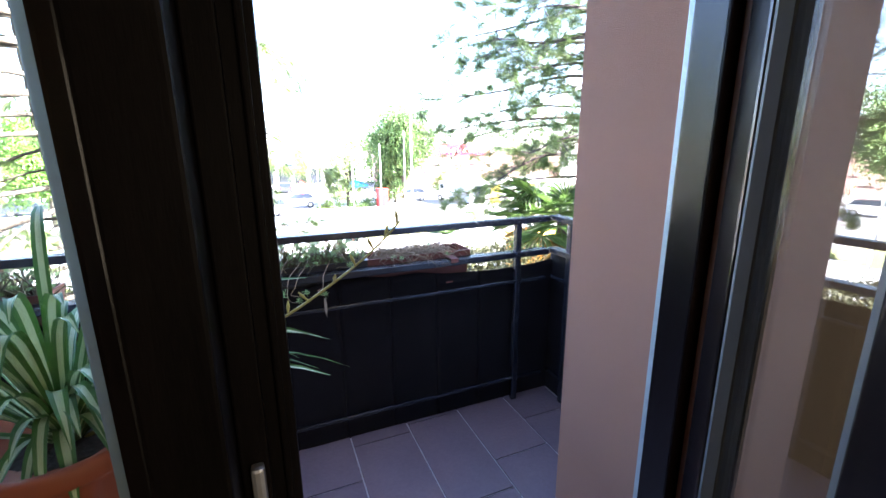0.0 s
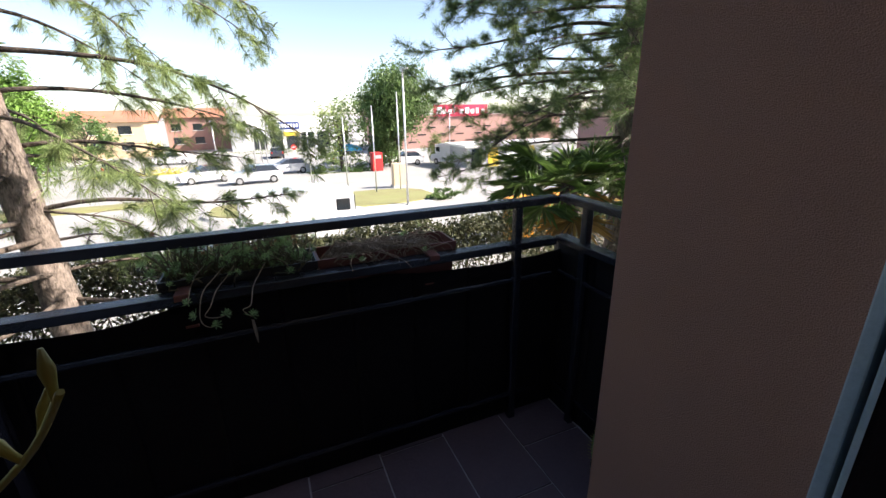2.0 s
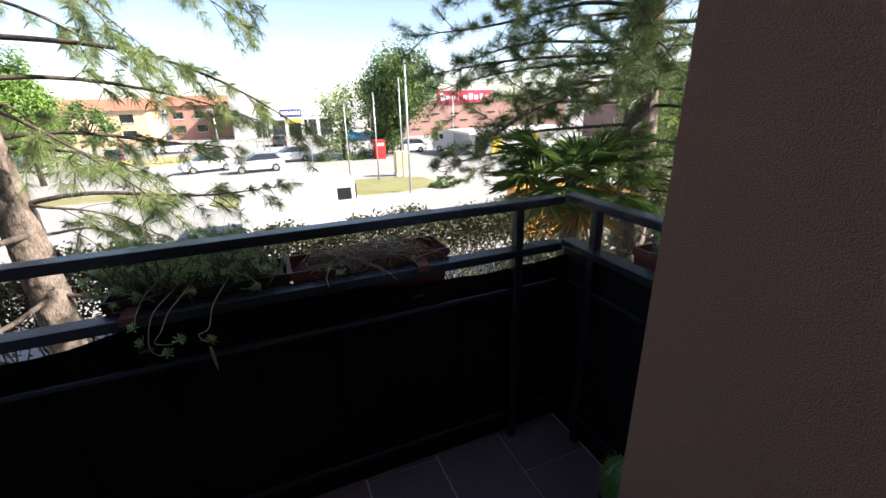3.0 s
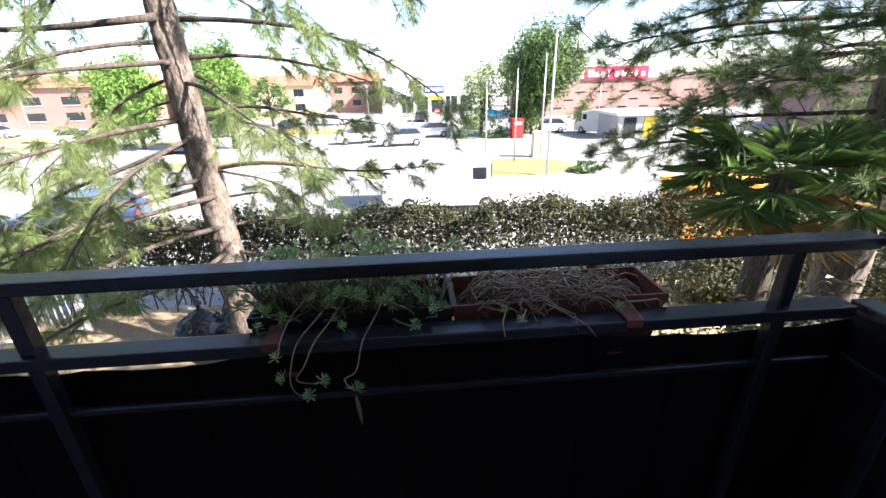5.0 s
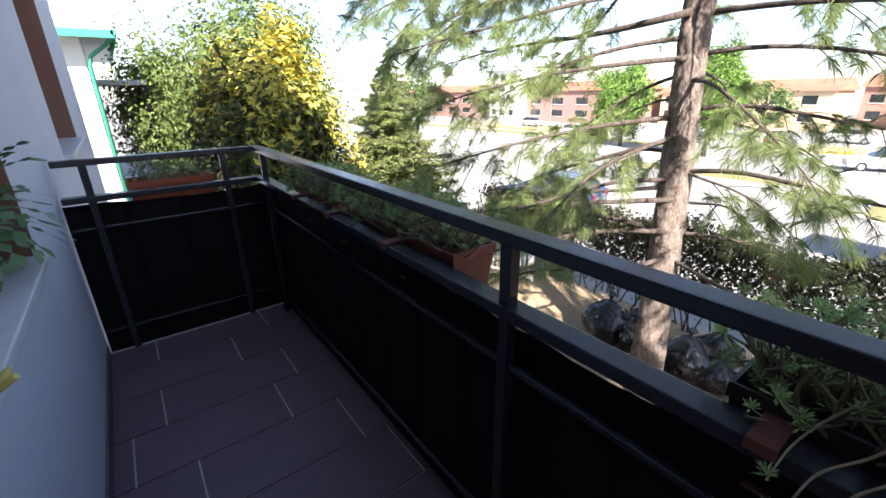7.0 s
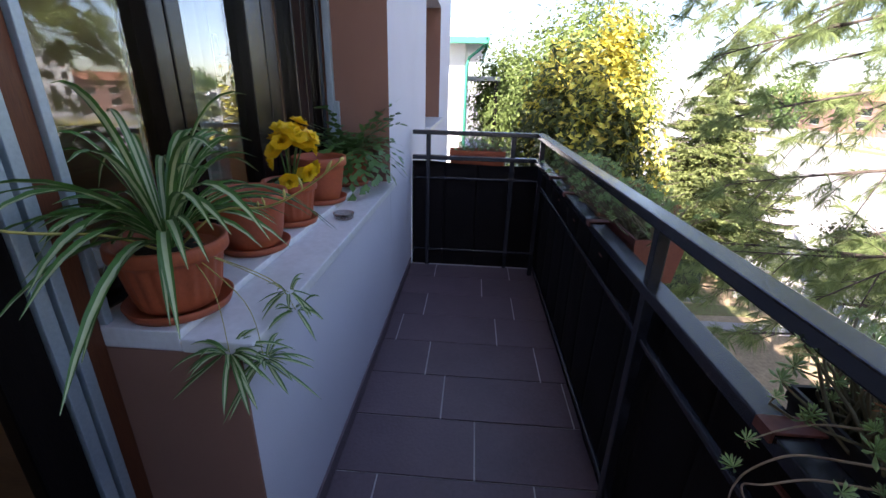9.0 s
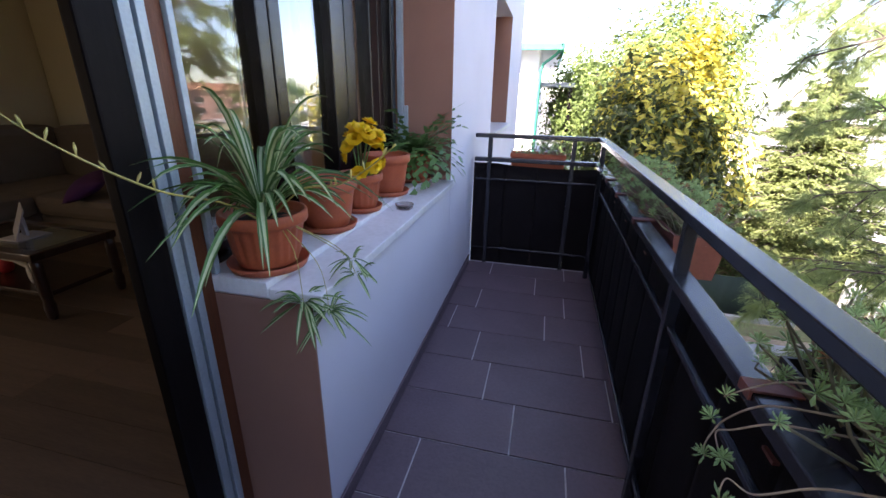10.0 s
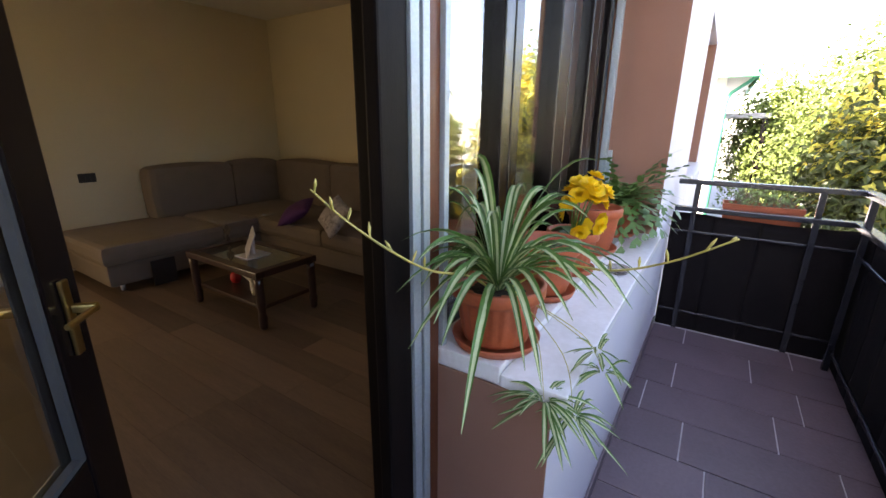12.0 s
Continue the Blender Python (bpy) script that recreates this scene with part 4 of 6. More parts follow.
def bin_bag(at, r, h, seed):
    th = thing("bin_bag", "full black plastic bin bag tied at the top", "bin bag", at, "bin bags round the pine")
    bm = bmesh.new()
    bmesh.ops.create_icosphere(bm, subdivisions=5, radius=1.0)
    for v in bm.verts:
        c = v.co.copy()
        n = noise.noise(c * 1.6 + Vector((seed, 0, 0))) * 0.14 + abs(noise.noise(c * 4.2 + Vector((0, seed, 0)))) * 0.16 + abs(noise.noise(c * 10.5 + Vector((seed, seed, 0)))) * 0.07 - abs(noise.noise(Vector((c.x * 16, c.y * 16, c.z * 5)))) * 0.035
        k = 1 - 0.55 * max(0, c.z - 0.35) ** 1.0
        v.co = Vector((c.x * r * k * (1 + n), c.y * r * k * (1 + n), max(-0.92, c.z) * h / 2 * (1 + n * 0.4) + h * 0.46))
    ob = local_part("sack", bm, bag_mat, th)
    ob.data.polygons.foreach_set("use_smooth", [True] * len(ob.data.polygons))
    bm = bmesh.new()
    tube(bm, [(0, 0, h * 0.92), (0.01, 0, h * 1.0), (0.0, 0.01, h * 1.04), (0.03, 0.0, h * 1.12)], [0.05, 0.022, 0.03, 0.06], 9)
    local_part("knot", bm, bag_mat, th)
    th.matrix_world = Matrix.Translation(at)
    return th


for i, (x, y, r, h) in enumerate(((-2.42, 6.10, 0.38, 0.80), (-1.98, 6.15, 0.30, 0.62), (-1.18, 6.12, 0.34, 0.72), (-0.82, 6.25, 0.30, 0.5), (-2.1, 6.6, 0.32, 0.6), (-1.0, 6.7, 0.33, 0.62))):
    bin_bag((x, y, -2.575), r, h, i * 3.7)

# ---- white gate at the garden's edge ----
gate = thing("garden_gate", "white painted metal bar fence at the garden's edge", "fence", (-6.6, 6.4, -2.57))
for z in (-2.45, -1.75):
    part("rail", box(-7.9, 6.58, z, -5.6, 6.61, z + 0.04), white_paint, gate)
for k in range(24):
    bm = bmesh.new()
    tube(bm, [(-7.85 + k * 0.097, 6.595, -2.5), (-7.85 + k * 0.097, 6.595, -1.62)], 0.009, 6)
    part("bar", bm, white_paint, gate)
for x in (-7.95, -5.55):
    part("post", box(x - 0.04, 6.56, -2.62, x + 0.04, 6.64, -1.6, bevel=0.004), white_paint, gate)
for o in gate.children:
    o.matrix_parent_inverse = gate.matrix_world.inverted()

gate.matrix_world = Matrix.Translation((-5.75, 6.42, -2.60)) @ Matrix.Rotation(radians(17), 4, "Z")

# ---- dark shade net along the neighbour's border ----
net_green = material("dark_green_shade_net", (0.012, 0.028, 0.018), 0.8, vary=0.35, scale=5, fine=160, bump=0.3)
sn_th = thing("shade_net", "dark green shade net along the garden border", "garden screen", (-6.9, 3.0, -2.58))
bm = bmesh.new()
cols = []
for i in range(61):
    y = 0.6 + 4.7 * i / 60
    q = 0.02 * math.sin(i * 0.9) + 0.012 * math.sin(i * 2.3)
    cols.append([bm.verts.new((-6.90 + q + d, y, z)) for d, z in ((0, -2.58), (0, -1.72 + 0.02 * math.sin(i * 0.5)), (-0.006, -1.72 + 0.02 * math.sin(i * 0.5)), (-0.006, -2.58))])
for a, b in zip(cols, cols[1:]):
    for k in range(4):
        bm.faces.new((a[k], a[(k + 1) % 4], b[(k + 1) % 4], b[k])).smooth = True
part("net", bm, net_green, sn_th)
for k in range(4):
    bm = bmesh.new()
    tube(bm, [(-6.95, 0.7 + k * 1.5, -2.6), (-6.95, 0.7 + k * 1.5, -1.66)], 0.02, 8)
    part("post", bm, steel, sn_th)
# stone edging before the net
for k in range(16):
    bm = box(-6.84, 0.62 + k * 0.30, -2.585, -6.73, 0.905 + k * 0.30, -2.49 + 0.012 * math.sin(k * 2.2), bevel=0.012)
    tagged(shape("edging_stone", bm, kerb_mat), "rough grey edging stone beside the lawn strip", "stone", "edging stones")

# ---- street furniture and vehicles ----
car_glass = material("dark_car_glass", (0.02, 0.025, 0.03), 0.08, vary=0.2, bump=0, spec=0.8)
tyre_mat = material("tyre_rubber", (0.02, 0.02, 0.02), 0.8, vary=0.2, bump=0.1)
rim_mat = material("alloy_rim", (0.45, 0.45, 0.46), 0.35, 0.8, vary=0.1, bump=0)
lamp_red = material("tail_lamp", (0.4, 0.02, 0.015), 0.2, vary=0.1, bump=0)
lamp_clear = material("head_lamp", (0.7, 0.7, 0.72), 0.15, vary=0.05, bump=0)


def car_paint(name, c):
    return material(name, c, 0.25, 0.0, vary=0.06, scale=1, fine=20, bump=0, spec=0.6, coat=0.6)


silver, white_car, dark_car, blue_car = car_paint("silver_paint", (0.42, 0.43, 0.45)), car_paint("white_car_paint", (0.72, 0.73, 0.74)), car_paint("dark_car_paint", (0.03, 0.035, 0.05)), car_paint("blue_car_paint", (0.03, 0.055, 0.14))


def vehicle(name, label, profile, cabin, width, wheels, paint, at, yaw, wheel_r=0.32):
    """Side outlines (x, z) drawn along x: body and glasshouse, extruded with tucked-in sides."""
    th = thing(name, label, "van" if "van" in name else "car")

    def prism(outline, w0, w1, z_lo, z_hi):
        bm = bmesh.new()
        rows = []
        for sgn in (-1, 1):
            rows.append([bm.verts.new((x, sgn * (w0 + (w1 - w0) * min(1, max(0, (z - z_lo) / max(0.01, z_hi - z_lo)))) / 2, z)) for x, z in outline])
        bm.faces.new(rows[0][::-1]), bm.faces.new(rows[1])
        n = len(outline)
        for k in range(n):
            bm.faces.new((rows[0][k], rows[0][(k + 1) % n], rows[1][(k + 1) % n], rows[1][k]))
        bmesh.ops.bevel(bm, geom=list(bm.edges), offset=0.035, segments=2, affect="EDGES", clamp_overlap=True)
        return bm
    zs = [z for _, z in profile]
    local_part("body", prism(profile, width, width * 0.96, min(zs), max(zs)), paint, th)
    if cabin:
        zc = [z for _, z in cabin]
        local_part("glasshouse", prism(cabin, width * 0.93, width * 0.74, min(zc), max(zc)), car_glass, th, "dark tinted glass")
        xr = [x for x, z in cabin if z == max(zc)]
        local_part("roof", box(min(xr) - 0.02, -width * 0.37, max(zc) - 0.03, max(xr) + 0.02, width * 0.37, max(zc) + 0.03, bevel=0.02), paint, th)
    x0, x1 = min(x for x, _ in profile), max(x for x, _ in profile)
    for sgn in (-1, 1):
        local_part("headlight", box(x1 - 0.08, sgn * width * 0.36 - 0.14, 0.62, x1 + 0.01, sgn * width * 0.36 + 0.14, 0.76, bevel=0.02), lamp_clear, th)
        local_part("tail_light", box(x0 - 0.01, sgn * width * 0.40 - 0.09, 0.68, x0 + 0.06, sgn * width * 0.40 + 0.09, 0.92, bevel=0.02), lamp_red, th)
    for wx in wheels:
        for sgn in (-1, 1):
            y = sgn * (width / 2 - 0.10)
            bm = bmesh.new()
            tube(bm, [(wx, y - 0.10, wheel_r), (wx, y - 0.08, wheel_r), (wx, y + 0.08, wheel_r), (wx, y + 0.10, wheel_r)], [wheel_r * 0.9, wheel_r, wheel_r, wheel_r * 0.9], 20)
            ty = local_part("wheel", bm, tyre_mat, th, "black tyre")
            bm = bmesh.new()
            tube(bm, [(wx, y + sgn * 0.09, wheel_r), (wx, y + sgn * 0.108, wheel_r)], [wheel_r * 0.62, wheel_r * 0.55], 14)
            rim = shape("rim", bm, rim_mat)
            rim.parent = ty
    th.matrix_world = pose(at[0], at[1], ground_z(at[1]) + 0.005, 0, 0, yaw)
    return th


HATCH = ([(-1.95, 0.35), (-2.0, 0.85), (-1.75, 0.98), (1.0, 0.98), (1.9, 0.78), (2.0, 0.45), (1.9, 0.28), (-1.85, 0.28)], [(-1.75, 0.96), (-1.35, 1.40), (0.05, 1.43), (0.95, 0.96)])
VAN = ([(-2.6, 0.38), (-2.6, 1.2), (1.35, 1.2), (2.35, 1.02), (2.5, 0.5), (2.4, 0.32), (-2.5, 0.32)], None)
vehicle("car", "silver hatchback parked in the car park", *HATCH, 1.72, (-1.25, 1.25), silver, (0.3, 36.2), 188)
vehicle("car", "white hatchback parked in the car park", *HATCH, 1.72, (-1.25, 1.25), white_car, (-3.6, 39.5), 200)
vehicle("car", "dark hatchback on the far road", *HATCH, 1.72, (-1.25, 1.25), dark_car, (-13.0, 52.0), 100)
vehicle("car", "silver hatchback parked by the flags", *HATCH, 1.72, (-1.25, 1.25), silver, (3.2, 43.5), 190)
vehicle("car", "blue hatchback parked behind the hedge", *HATCH, 1.72, (-1.25, 1.25), blue_car, (-9.4, 13.1), 195)
vehicle("car", "white hatchback parked before the store", *HATCH, 1.72, (-1.25, 1.25), white_car, (15.6, 44.5), 175)
vehicle("car", "dark hatchback parked before the shop", *HATCH, 1.72, (-1.25, 1.25), dark_car, (3.0, 62.0), 90)
for i, (x, y, c, yaw) in enumerate(((-20, 50, dark_car, 10), (-9, 60, white_car, 0), (-27, 64, silver, 0), (9.5, 50.5, silver, 80), (-33, 47.5, white_car, 5), (-48, 56, silver, 3), (13.0, 47.5, dark_car, 85))):
    vehicle("car", "small parked car far off in the sun", *HATCH, 1.72, (-1.25, 1.25), c, (x, y), yaw)


def panel_van(label, at, yaw, flat=False):
    th = vehicle("delivery_van", label, *VAN, 1.95, (-1.55, 1.58), white_car, at, yaw, 0.34)
    if flat:
        for nm, a, m in (("cab", (0.75, -0.88, 1.15, 1.85, 0.88, 2.0), white_car), ("side_window", (1.0, -0.90, 1.3, 1.6, 0.90, 1.75), car_glass), ("windscreen", (1.83, -0.8, 1.25, 1.90, 0.8, 1.85), car_glass), ("load_bed", (-2.7, -1.0, 0.85, 0.6, 1.0, 1.15), steel)):
            local_part(nm, box(*a, bevel=0.03), m, th)
        for sgn in (-1, 1):
            local_part("drop_side", box(-2.7, sgn * 1.0 - 0.02, 1.15, 0.6, sgn * 1.0 + 0.02, 1.5, bevel=0.008), white_car, th)
    else:
        for nm, a, m in (("cargo_box", (-2.58, -0.95, 1.15, 1.0, 0.95, 2.25), white_car), ("cab", (0.9, -0.9, 1.15, 1.75, 0.9, 2.1), white_car), ("side_window", (1.02, -0.92, 1.35, 1.6, 0.92, 1.85), car_glass), ("windscreen", (1.74, -0.8, 1.3, 1.82, 0.8, 1.95), car_glass)):
            local_part(nm, box(*a, bevel=0.06), m, th)
    return th


road_van = panel_van("white panel van standing on the road", (2.3, 14.9), -4)
road_van.matrix_world = road_van.matrix_world @ Matrix.Diagonal((0.86, 0.9, 0.86, 1.0))
panel_van("white panel van parked beside the kiosk", (19.7, 40.6), 112)

# flagpoles and lamp posts on the island
for i, (x, y, h, r) in enumerate(((7.36, 18.95, 6.15, 0.055), (7.0, 23.7, 4.95, 0.04), (5.5, 24.6, 4.4, 0.04), (8.6, 24.0, 5.7, 0.04), (3.5, 24.9, 4.3, 0.035))):
    th = thing("flagpole" if i else "lamp_post", "slim grey steel pole on the grass island" if i else "tall grey lamp post on the grass island", "pole", (x, y, ground_z(y) + 0.1), "poles on the island")
    bm = bmesh.new()
    z = ground_z(y) + 0.1
    tube(bm, [(x, y, z), (x, y, z + h)], [r, r * 0.7], 10)
    part("shaft", bm, steel, th)
    if i == 0:
        part("lamp_head", box(x - 0.10, y - 0.55, z + h - 0.02, x + 0.10, y + 0.12, z + h + 0.08, bevel=0.03), steel, th)
for x, y, h in ((12.8, 44, 7.5), (24.5, 52, 5.5), (1.6, 55, 5.0), (1.0, 57, 5.0), (0.2, 60, 5.2), (-3.5, 52, 5), (-33, 42, 9)):
    bm = bmesh.new()
    z = ground_z(y)
    tube(bm, [(x, y, z - 0.05), (x, y, z + h)], [0.07, 0.05], 8)
    th = thing("lamp_post", "grey steel lamp post in the car park", "pole", (x, y, z), "lamp posts in the car park")
    part("shaft", bm, steel, th)
    part("lamp_head", box(x - 0.5, y - 0.08, z + h - 0.02, x + 0.12, y + 0.08, z + h + 0.08, bevel=0.03), steel, th)

cream_box = material("cream_cabinet_paint", (0.62, 0.47, 0.30), 0.6, vary=0.1, bump=0.05)
red_box = material("red_cabinet_paint", (0.55, 0.03, 0.03), 0.45, vary=0.12, bump=0.03)
cab = thing("utility_cabinet", "cream roadside utility cabinet with a rounded top", "cabinet", (9.2, 26.3, -3.3))
part("body", box(8.78, 26.0, -3.35, 9.62, 26.6, -1.70, bevel=0.05), cream_box, cab)
part("plinth", box(8.73, 25.95, -3.36, 9.67, 26.65, -3.14, bevel=0.01), kerb_mat, cab)
bn = thing("red_container", "bright red clothing container in the car park", "container", (11.2, 39.5, -3.9))
part("body", box(10.65, 39.1, -3.9, 11.65, 40.1, -2.1, bevel=0.06), red_box, bn)
part("flap", box(10.78, 39.06, -2.65, 11.5, 39.11, -2.35, bevel=0.01), steel, bn)
umb_mat = material("sky_blue_canvas", (0.05, 0.35, 0.55), 0.8, vary=0.15, bump=0.1)
um = thing("blue_parasol", "sky blue market parasol over the shrubs", "parasol", (9.2, 42.5, -4.0))
bm = bmesh.new()
lathe(bm, [(1.35, 0), (1.0, 0.28), (0.5, 0.5), (0.02, 0.62)], (9.2, 42.5, -2.0), 8)
part("canopy", bm, umb_mat, um)
bm = bmesh.new()
tube(bm, [(9.2, 42.5, -4.1), (9.2, 42.5, -1.4)], 0.03, 6)
part("pole", bm, steel, um)


def road_sign(at, h, label, kind):
    th = thing("road_sign", label, "sign", at)
    bm = bmesh.new()
    tube(bm, [at, (at[0], at[1], at[2] + h)], 0.03, 8)
    part("post", bm, steel, th)
    bm = bmesh.new()
    tube(bm, [(at[0], at[1] - 0.05, at[2] + h), (at[0], at[1] - 0.03, at[2] + h)], 0.32, 20)
    part("disc", bm, red_box if kind == "red" else white_paint, th)
    if kind == "red":
        part("bar", box(at[0] - 0.21, at[1] - 0.06, at[2] + h - 0.05, at[0] + 0.21, at[1] - 0.051, at[2] + h + 0.05), white_paint, th)


road_sign((4.6, 52, -4.42), 2.3, "round red no-entry sign on a steel post", "red")

# ---- buildings ----
brick_pink = material("pink_brick_cladding", (0.34, 0.20, 0.17), 0.85, vary=0.10, scale=0.3, fine=12, bump=0.1)
sign_red = material("crimson_sign_panel", (0.50, 0.03, 0.08), 0.5, vary=0.08, bump=0)
sign_blue = material("navy_sign_panel", (0.02, 0.05, 0.20), 0.5, vary=0.08, bump=0)
sign_yellow = material("yellow_panel", (0.65, 0.48, 0.05), 0.5, vary=0.1, bump=0)
roof_tile = material("terracotta_roof", (0.36, 0.16, 0.10), 0.85, vary=0.25, scale=0.6, fine=10, bump=0.3)
grey_clad = material("grey_cladding", (0.40, 0.41, 0.42), 0.6, vary=0.08, bump=0.03)

mall = thing("superstore", "long pink-brown brick superstore with a crimson roof sign", "store", (28, 60, -4.4))
part("wall", box(19, 59, -4.6, 48, 76, 0.85), brick_pink, mall)
part("parapet", box(18.9, 58.9, 0.852, 48.1, 76.1, 1.0), brick_pink, mall)
part("base_band", box(18.95, 58.93, -4.6, 48, 58.998, -3.6), grey_clad, mall)
for r, z in enumerate((-0.75, -1.75, -2.75)):
    for k in range(8):
        x = 21.0 + k * 3.1 + (1.5 if r % 2 else 0)
        part("slot_window", box(x, 58.94, z, x + 1.3, 58.998, z + 0.16), car_glass, mall)
sg = part("sign", box(25.0, 58.7, 0.85, 33.9, 58.9, 2.5, bevel=0.03), sign_red, mall, "crimson sign panel with white shapes")
for k, (w, h) in enumerate(((0.8, 0.95), (0.55, 0.6), (0.6, 0.6), (0.2, 0.95), (0.65, 0.62), (0.7, 0.85), (0.65, 0.62), (0.45, 0.8), (0.6, 0.6))):
    ob = part("letter_shape", box(25.45 + k * 0.92, 58.62, 1.2, 25.45 + k * 0.92 + w, 58.699, 1.2 + h, bevel=0.04), white_paint, sg)
part("roof_sign", box(20.3, 58.8, 1.002, 22.6, 58.9, 1.9, bevel=0.03), sign_red, mall, "crimson roof sign")

ks = thing("kiosk", "low flat-roofed grey kiosk with yellow panels", "kiosk", (22, 37, -3.9))
part("wall", box(18.9, 35.6, -4.1, 30, 39.5, -1.75), grey_clad, ks)
part("roof", box(18.5, 35.1, -1.748, 30.4, 39.9, -1.52, bevel=0.02), white_paint, ks)
for k in range(4):
    part("panel", box(21.2 + k * 2.1, 35.53, -3.7, 22.3 + k * 2.1, 35.598, -1.9), sign_yellow if k % 2 == 0 else white_paint, ks)
part("opening", box(19.4, 35.54, -3.9, 20.5, 35.598, -1.95), car_glass, ks)

sh = thing("shop", "white shop with a navy sign and a glass tower", "shop", (5, 78, -4.4))
part("wall", box(-1, 78, -4.5, 14, 92, 1.1), white_paint, sh)
part("glass_tower", box(-3.2, 77, -4.5, -0.9, 82, 3.5), grey_clad, sh)
part("sign", box(4.2, 77.9, -0.9, 7.7, 77.998, 0.3), sign_blue, sh, "navy sign panel")
for k in range(7):
    part("letter_shape", box(4.4 + k * 0.46, 77.85, -0.6, 4.7 + k * 0.46, 77.899, 0.0), white_paint, sh)
part("yellow_band", box(5.0, 77.92, -2.0, 7.6, 77.998, -1.3), sign_yellow, sh)
for k in range(5):
    part("shop_window", box(0.2 + k * 2.6, 77.93, -4.2, 2.2 + k * 2.6, 77.998, -1.4), car_glass, sh)


def long_block(name, label, x0, y0, x1, y1, z1, mat, roof_mat, rows, step, pitched=True):
    th = thing(name, label, "building", ((x0 + x1) / 2, y0, ground_z(y0)))
    zb = ground_z(y0) - 0.2
    part("wall", box(x0, y0, zb, x1, y1, z1), mat, th)
    bm = bmesh.new()
    e, ym, zr = 0.5, (y0 + y1) / 2, z1 + (1.6 if pitched else 0.3)
    v = [bm.verts.new(p) for p in ((x0 - e, y0 - e, z1), (x1 + e, y0 - e, z1), (x1 + e, y1 + e, z1), (x0 - e, y1 + e, z1), (x0 - e, ym, zr), (x1 + e, ym, zr))]
    for f in ((0, 1, 5, 4), (2, 3, 4, 5), (0, 4, 3), (1, 2, 5), (0, 3, 2, 1)):
        bm.faces.new([v[i] for i in f])
    part("roof", bm, roof_mat, th)
    for z in rows:
        for k in range(int((x1 - x0) / step)):
            w = part("window", box(x0 + 0.8 + k * step, y0 - 0.05, z, x0 + 0.8 + k * step + step * 0.45, y0 - 0.004, z + 1.1), car_glass, th)
            part("window_sill", box(x0 + 0.7 + k * step, y0 - 0.12, z - 0.08, x0 + 0.9 + k * step + step * 0.45, y0 - 0.004, z - 0.004), white_paint, th)
    return th


long_block("apartment_row", "long brick building with a tiled roof across the road", -105, 66, -38, 78, 1.4, brick_pink, roof_tile, (-3.0, -0.9), 5.2)
long_block("tower_block", "tall white building with rows of windows", -66, 63, -58.5, 65.9, 5.2, white_paint, grey_clad, (-3, -0.8, 1.4, 3.4), 2.4, False)
long_block("terrace", "pink terraced houses with tiled roofs", -36, 74, -14, 84, 0.9, cream_box, roof_tile, (-3.0, -0.8), 3.6)
long_block("terrace", "brick terraced houses with tiled roofs", -13, 84, -3.5, 94, 1.3, brick_pink, roof_tile, (-3.0, -0.8), 3.2)
long_block("warehouse", "low pale warehouse at the far end of the road", -140, 84, -106, 96, 0.5, white_paint, grey_clad, (-2.5,), 8)
long_block("warehouse", "low brick warehouse behind the pines", 40, 30, 75, 45, 1.5, brick_pink, grey_clad, (-2.0,), 6, False)

# neighbour's house with green gutters
green_trim = material("green_gutter_paint", (0.03, 0.26, 0.17), 0.5, vary=0.15, bump=0.03)
nh = thing("neighbour_house", "white house with green gutter and downpipe", "house", (-19, -3, -2.6))
part("wall", box(-26, -9, -2.8, -15, 0.05, 3.0), white_paint, nh)
bm = bmesh.new()
v = [bm.verts.new(p) for p in ((-27, -9.6, 3.0), (-14.3, -9.6, 3.0), (-14.3, 0.75, 3.0), (-27, 0.75, 3.0), (-27, -4.5, 5.6), (-14.3, -4.5, 5.6))]
for f in ((0, 1, 5, 4), (2, 3, 4, 5), (0, 4, 3), (1, 2, 5), (0, 3, 2, 1)):
    bm.faces.new([v[i] for i in f])
part("roof", bm, white_paint, nh)
part("fascia", box(-14.30, -9.6, 2.86, -14.2, 0.82, 3.06, bevel=0.01), green_trim, nh, "green painted fascia")
bm = bmesh.new()
tube(bm, [(-27, 0.82, 3.0), (-14.2, 0.82, 3.0)], 0.07, 10)
part("gutter", bm, green_trim, nh, "green gutter")
bm = bmesh.new()
tube(bm, [(-14.6, 0.82, 2.98), (-14.7, 0.6, 2.75), (-14.8, 0.2, 2.45), (-14.85, 0.13, 2.2), (-14.85, 0.13, -2.6)], 0.05, 10)
part("downpipe", bm, green_trim, nh, "green downpipe")
part("porch_roof", box(-18.5, 0.052, 1.75, -16.0, 1.4, 1.9, bevel=0.02), grey_clad, nh)
part("porch_post", box(-16.3, 1.2, -2.7, -16.15, 1.35, 1.748), darkwood, nh)
nw = part("window", box(-14.998, -4.2, 0.2, -14.95, -3.0, 1.6), car_glass, nh)

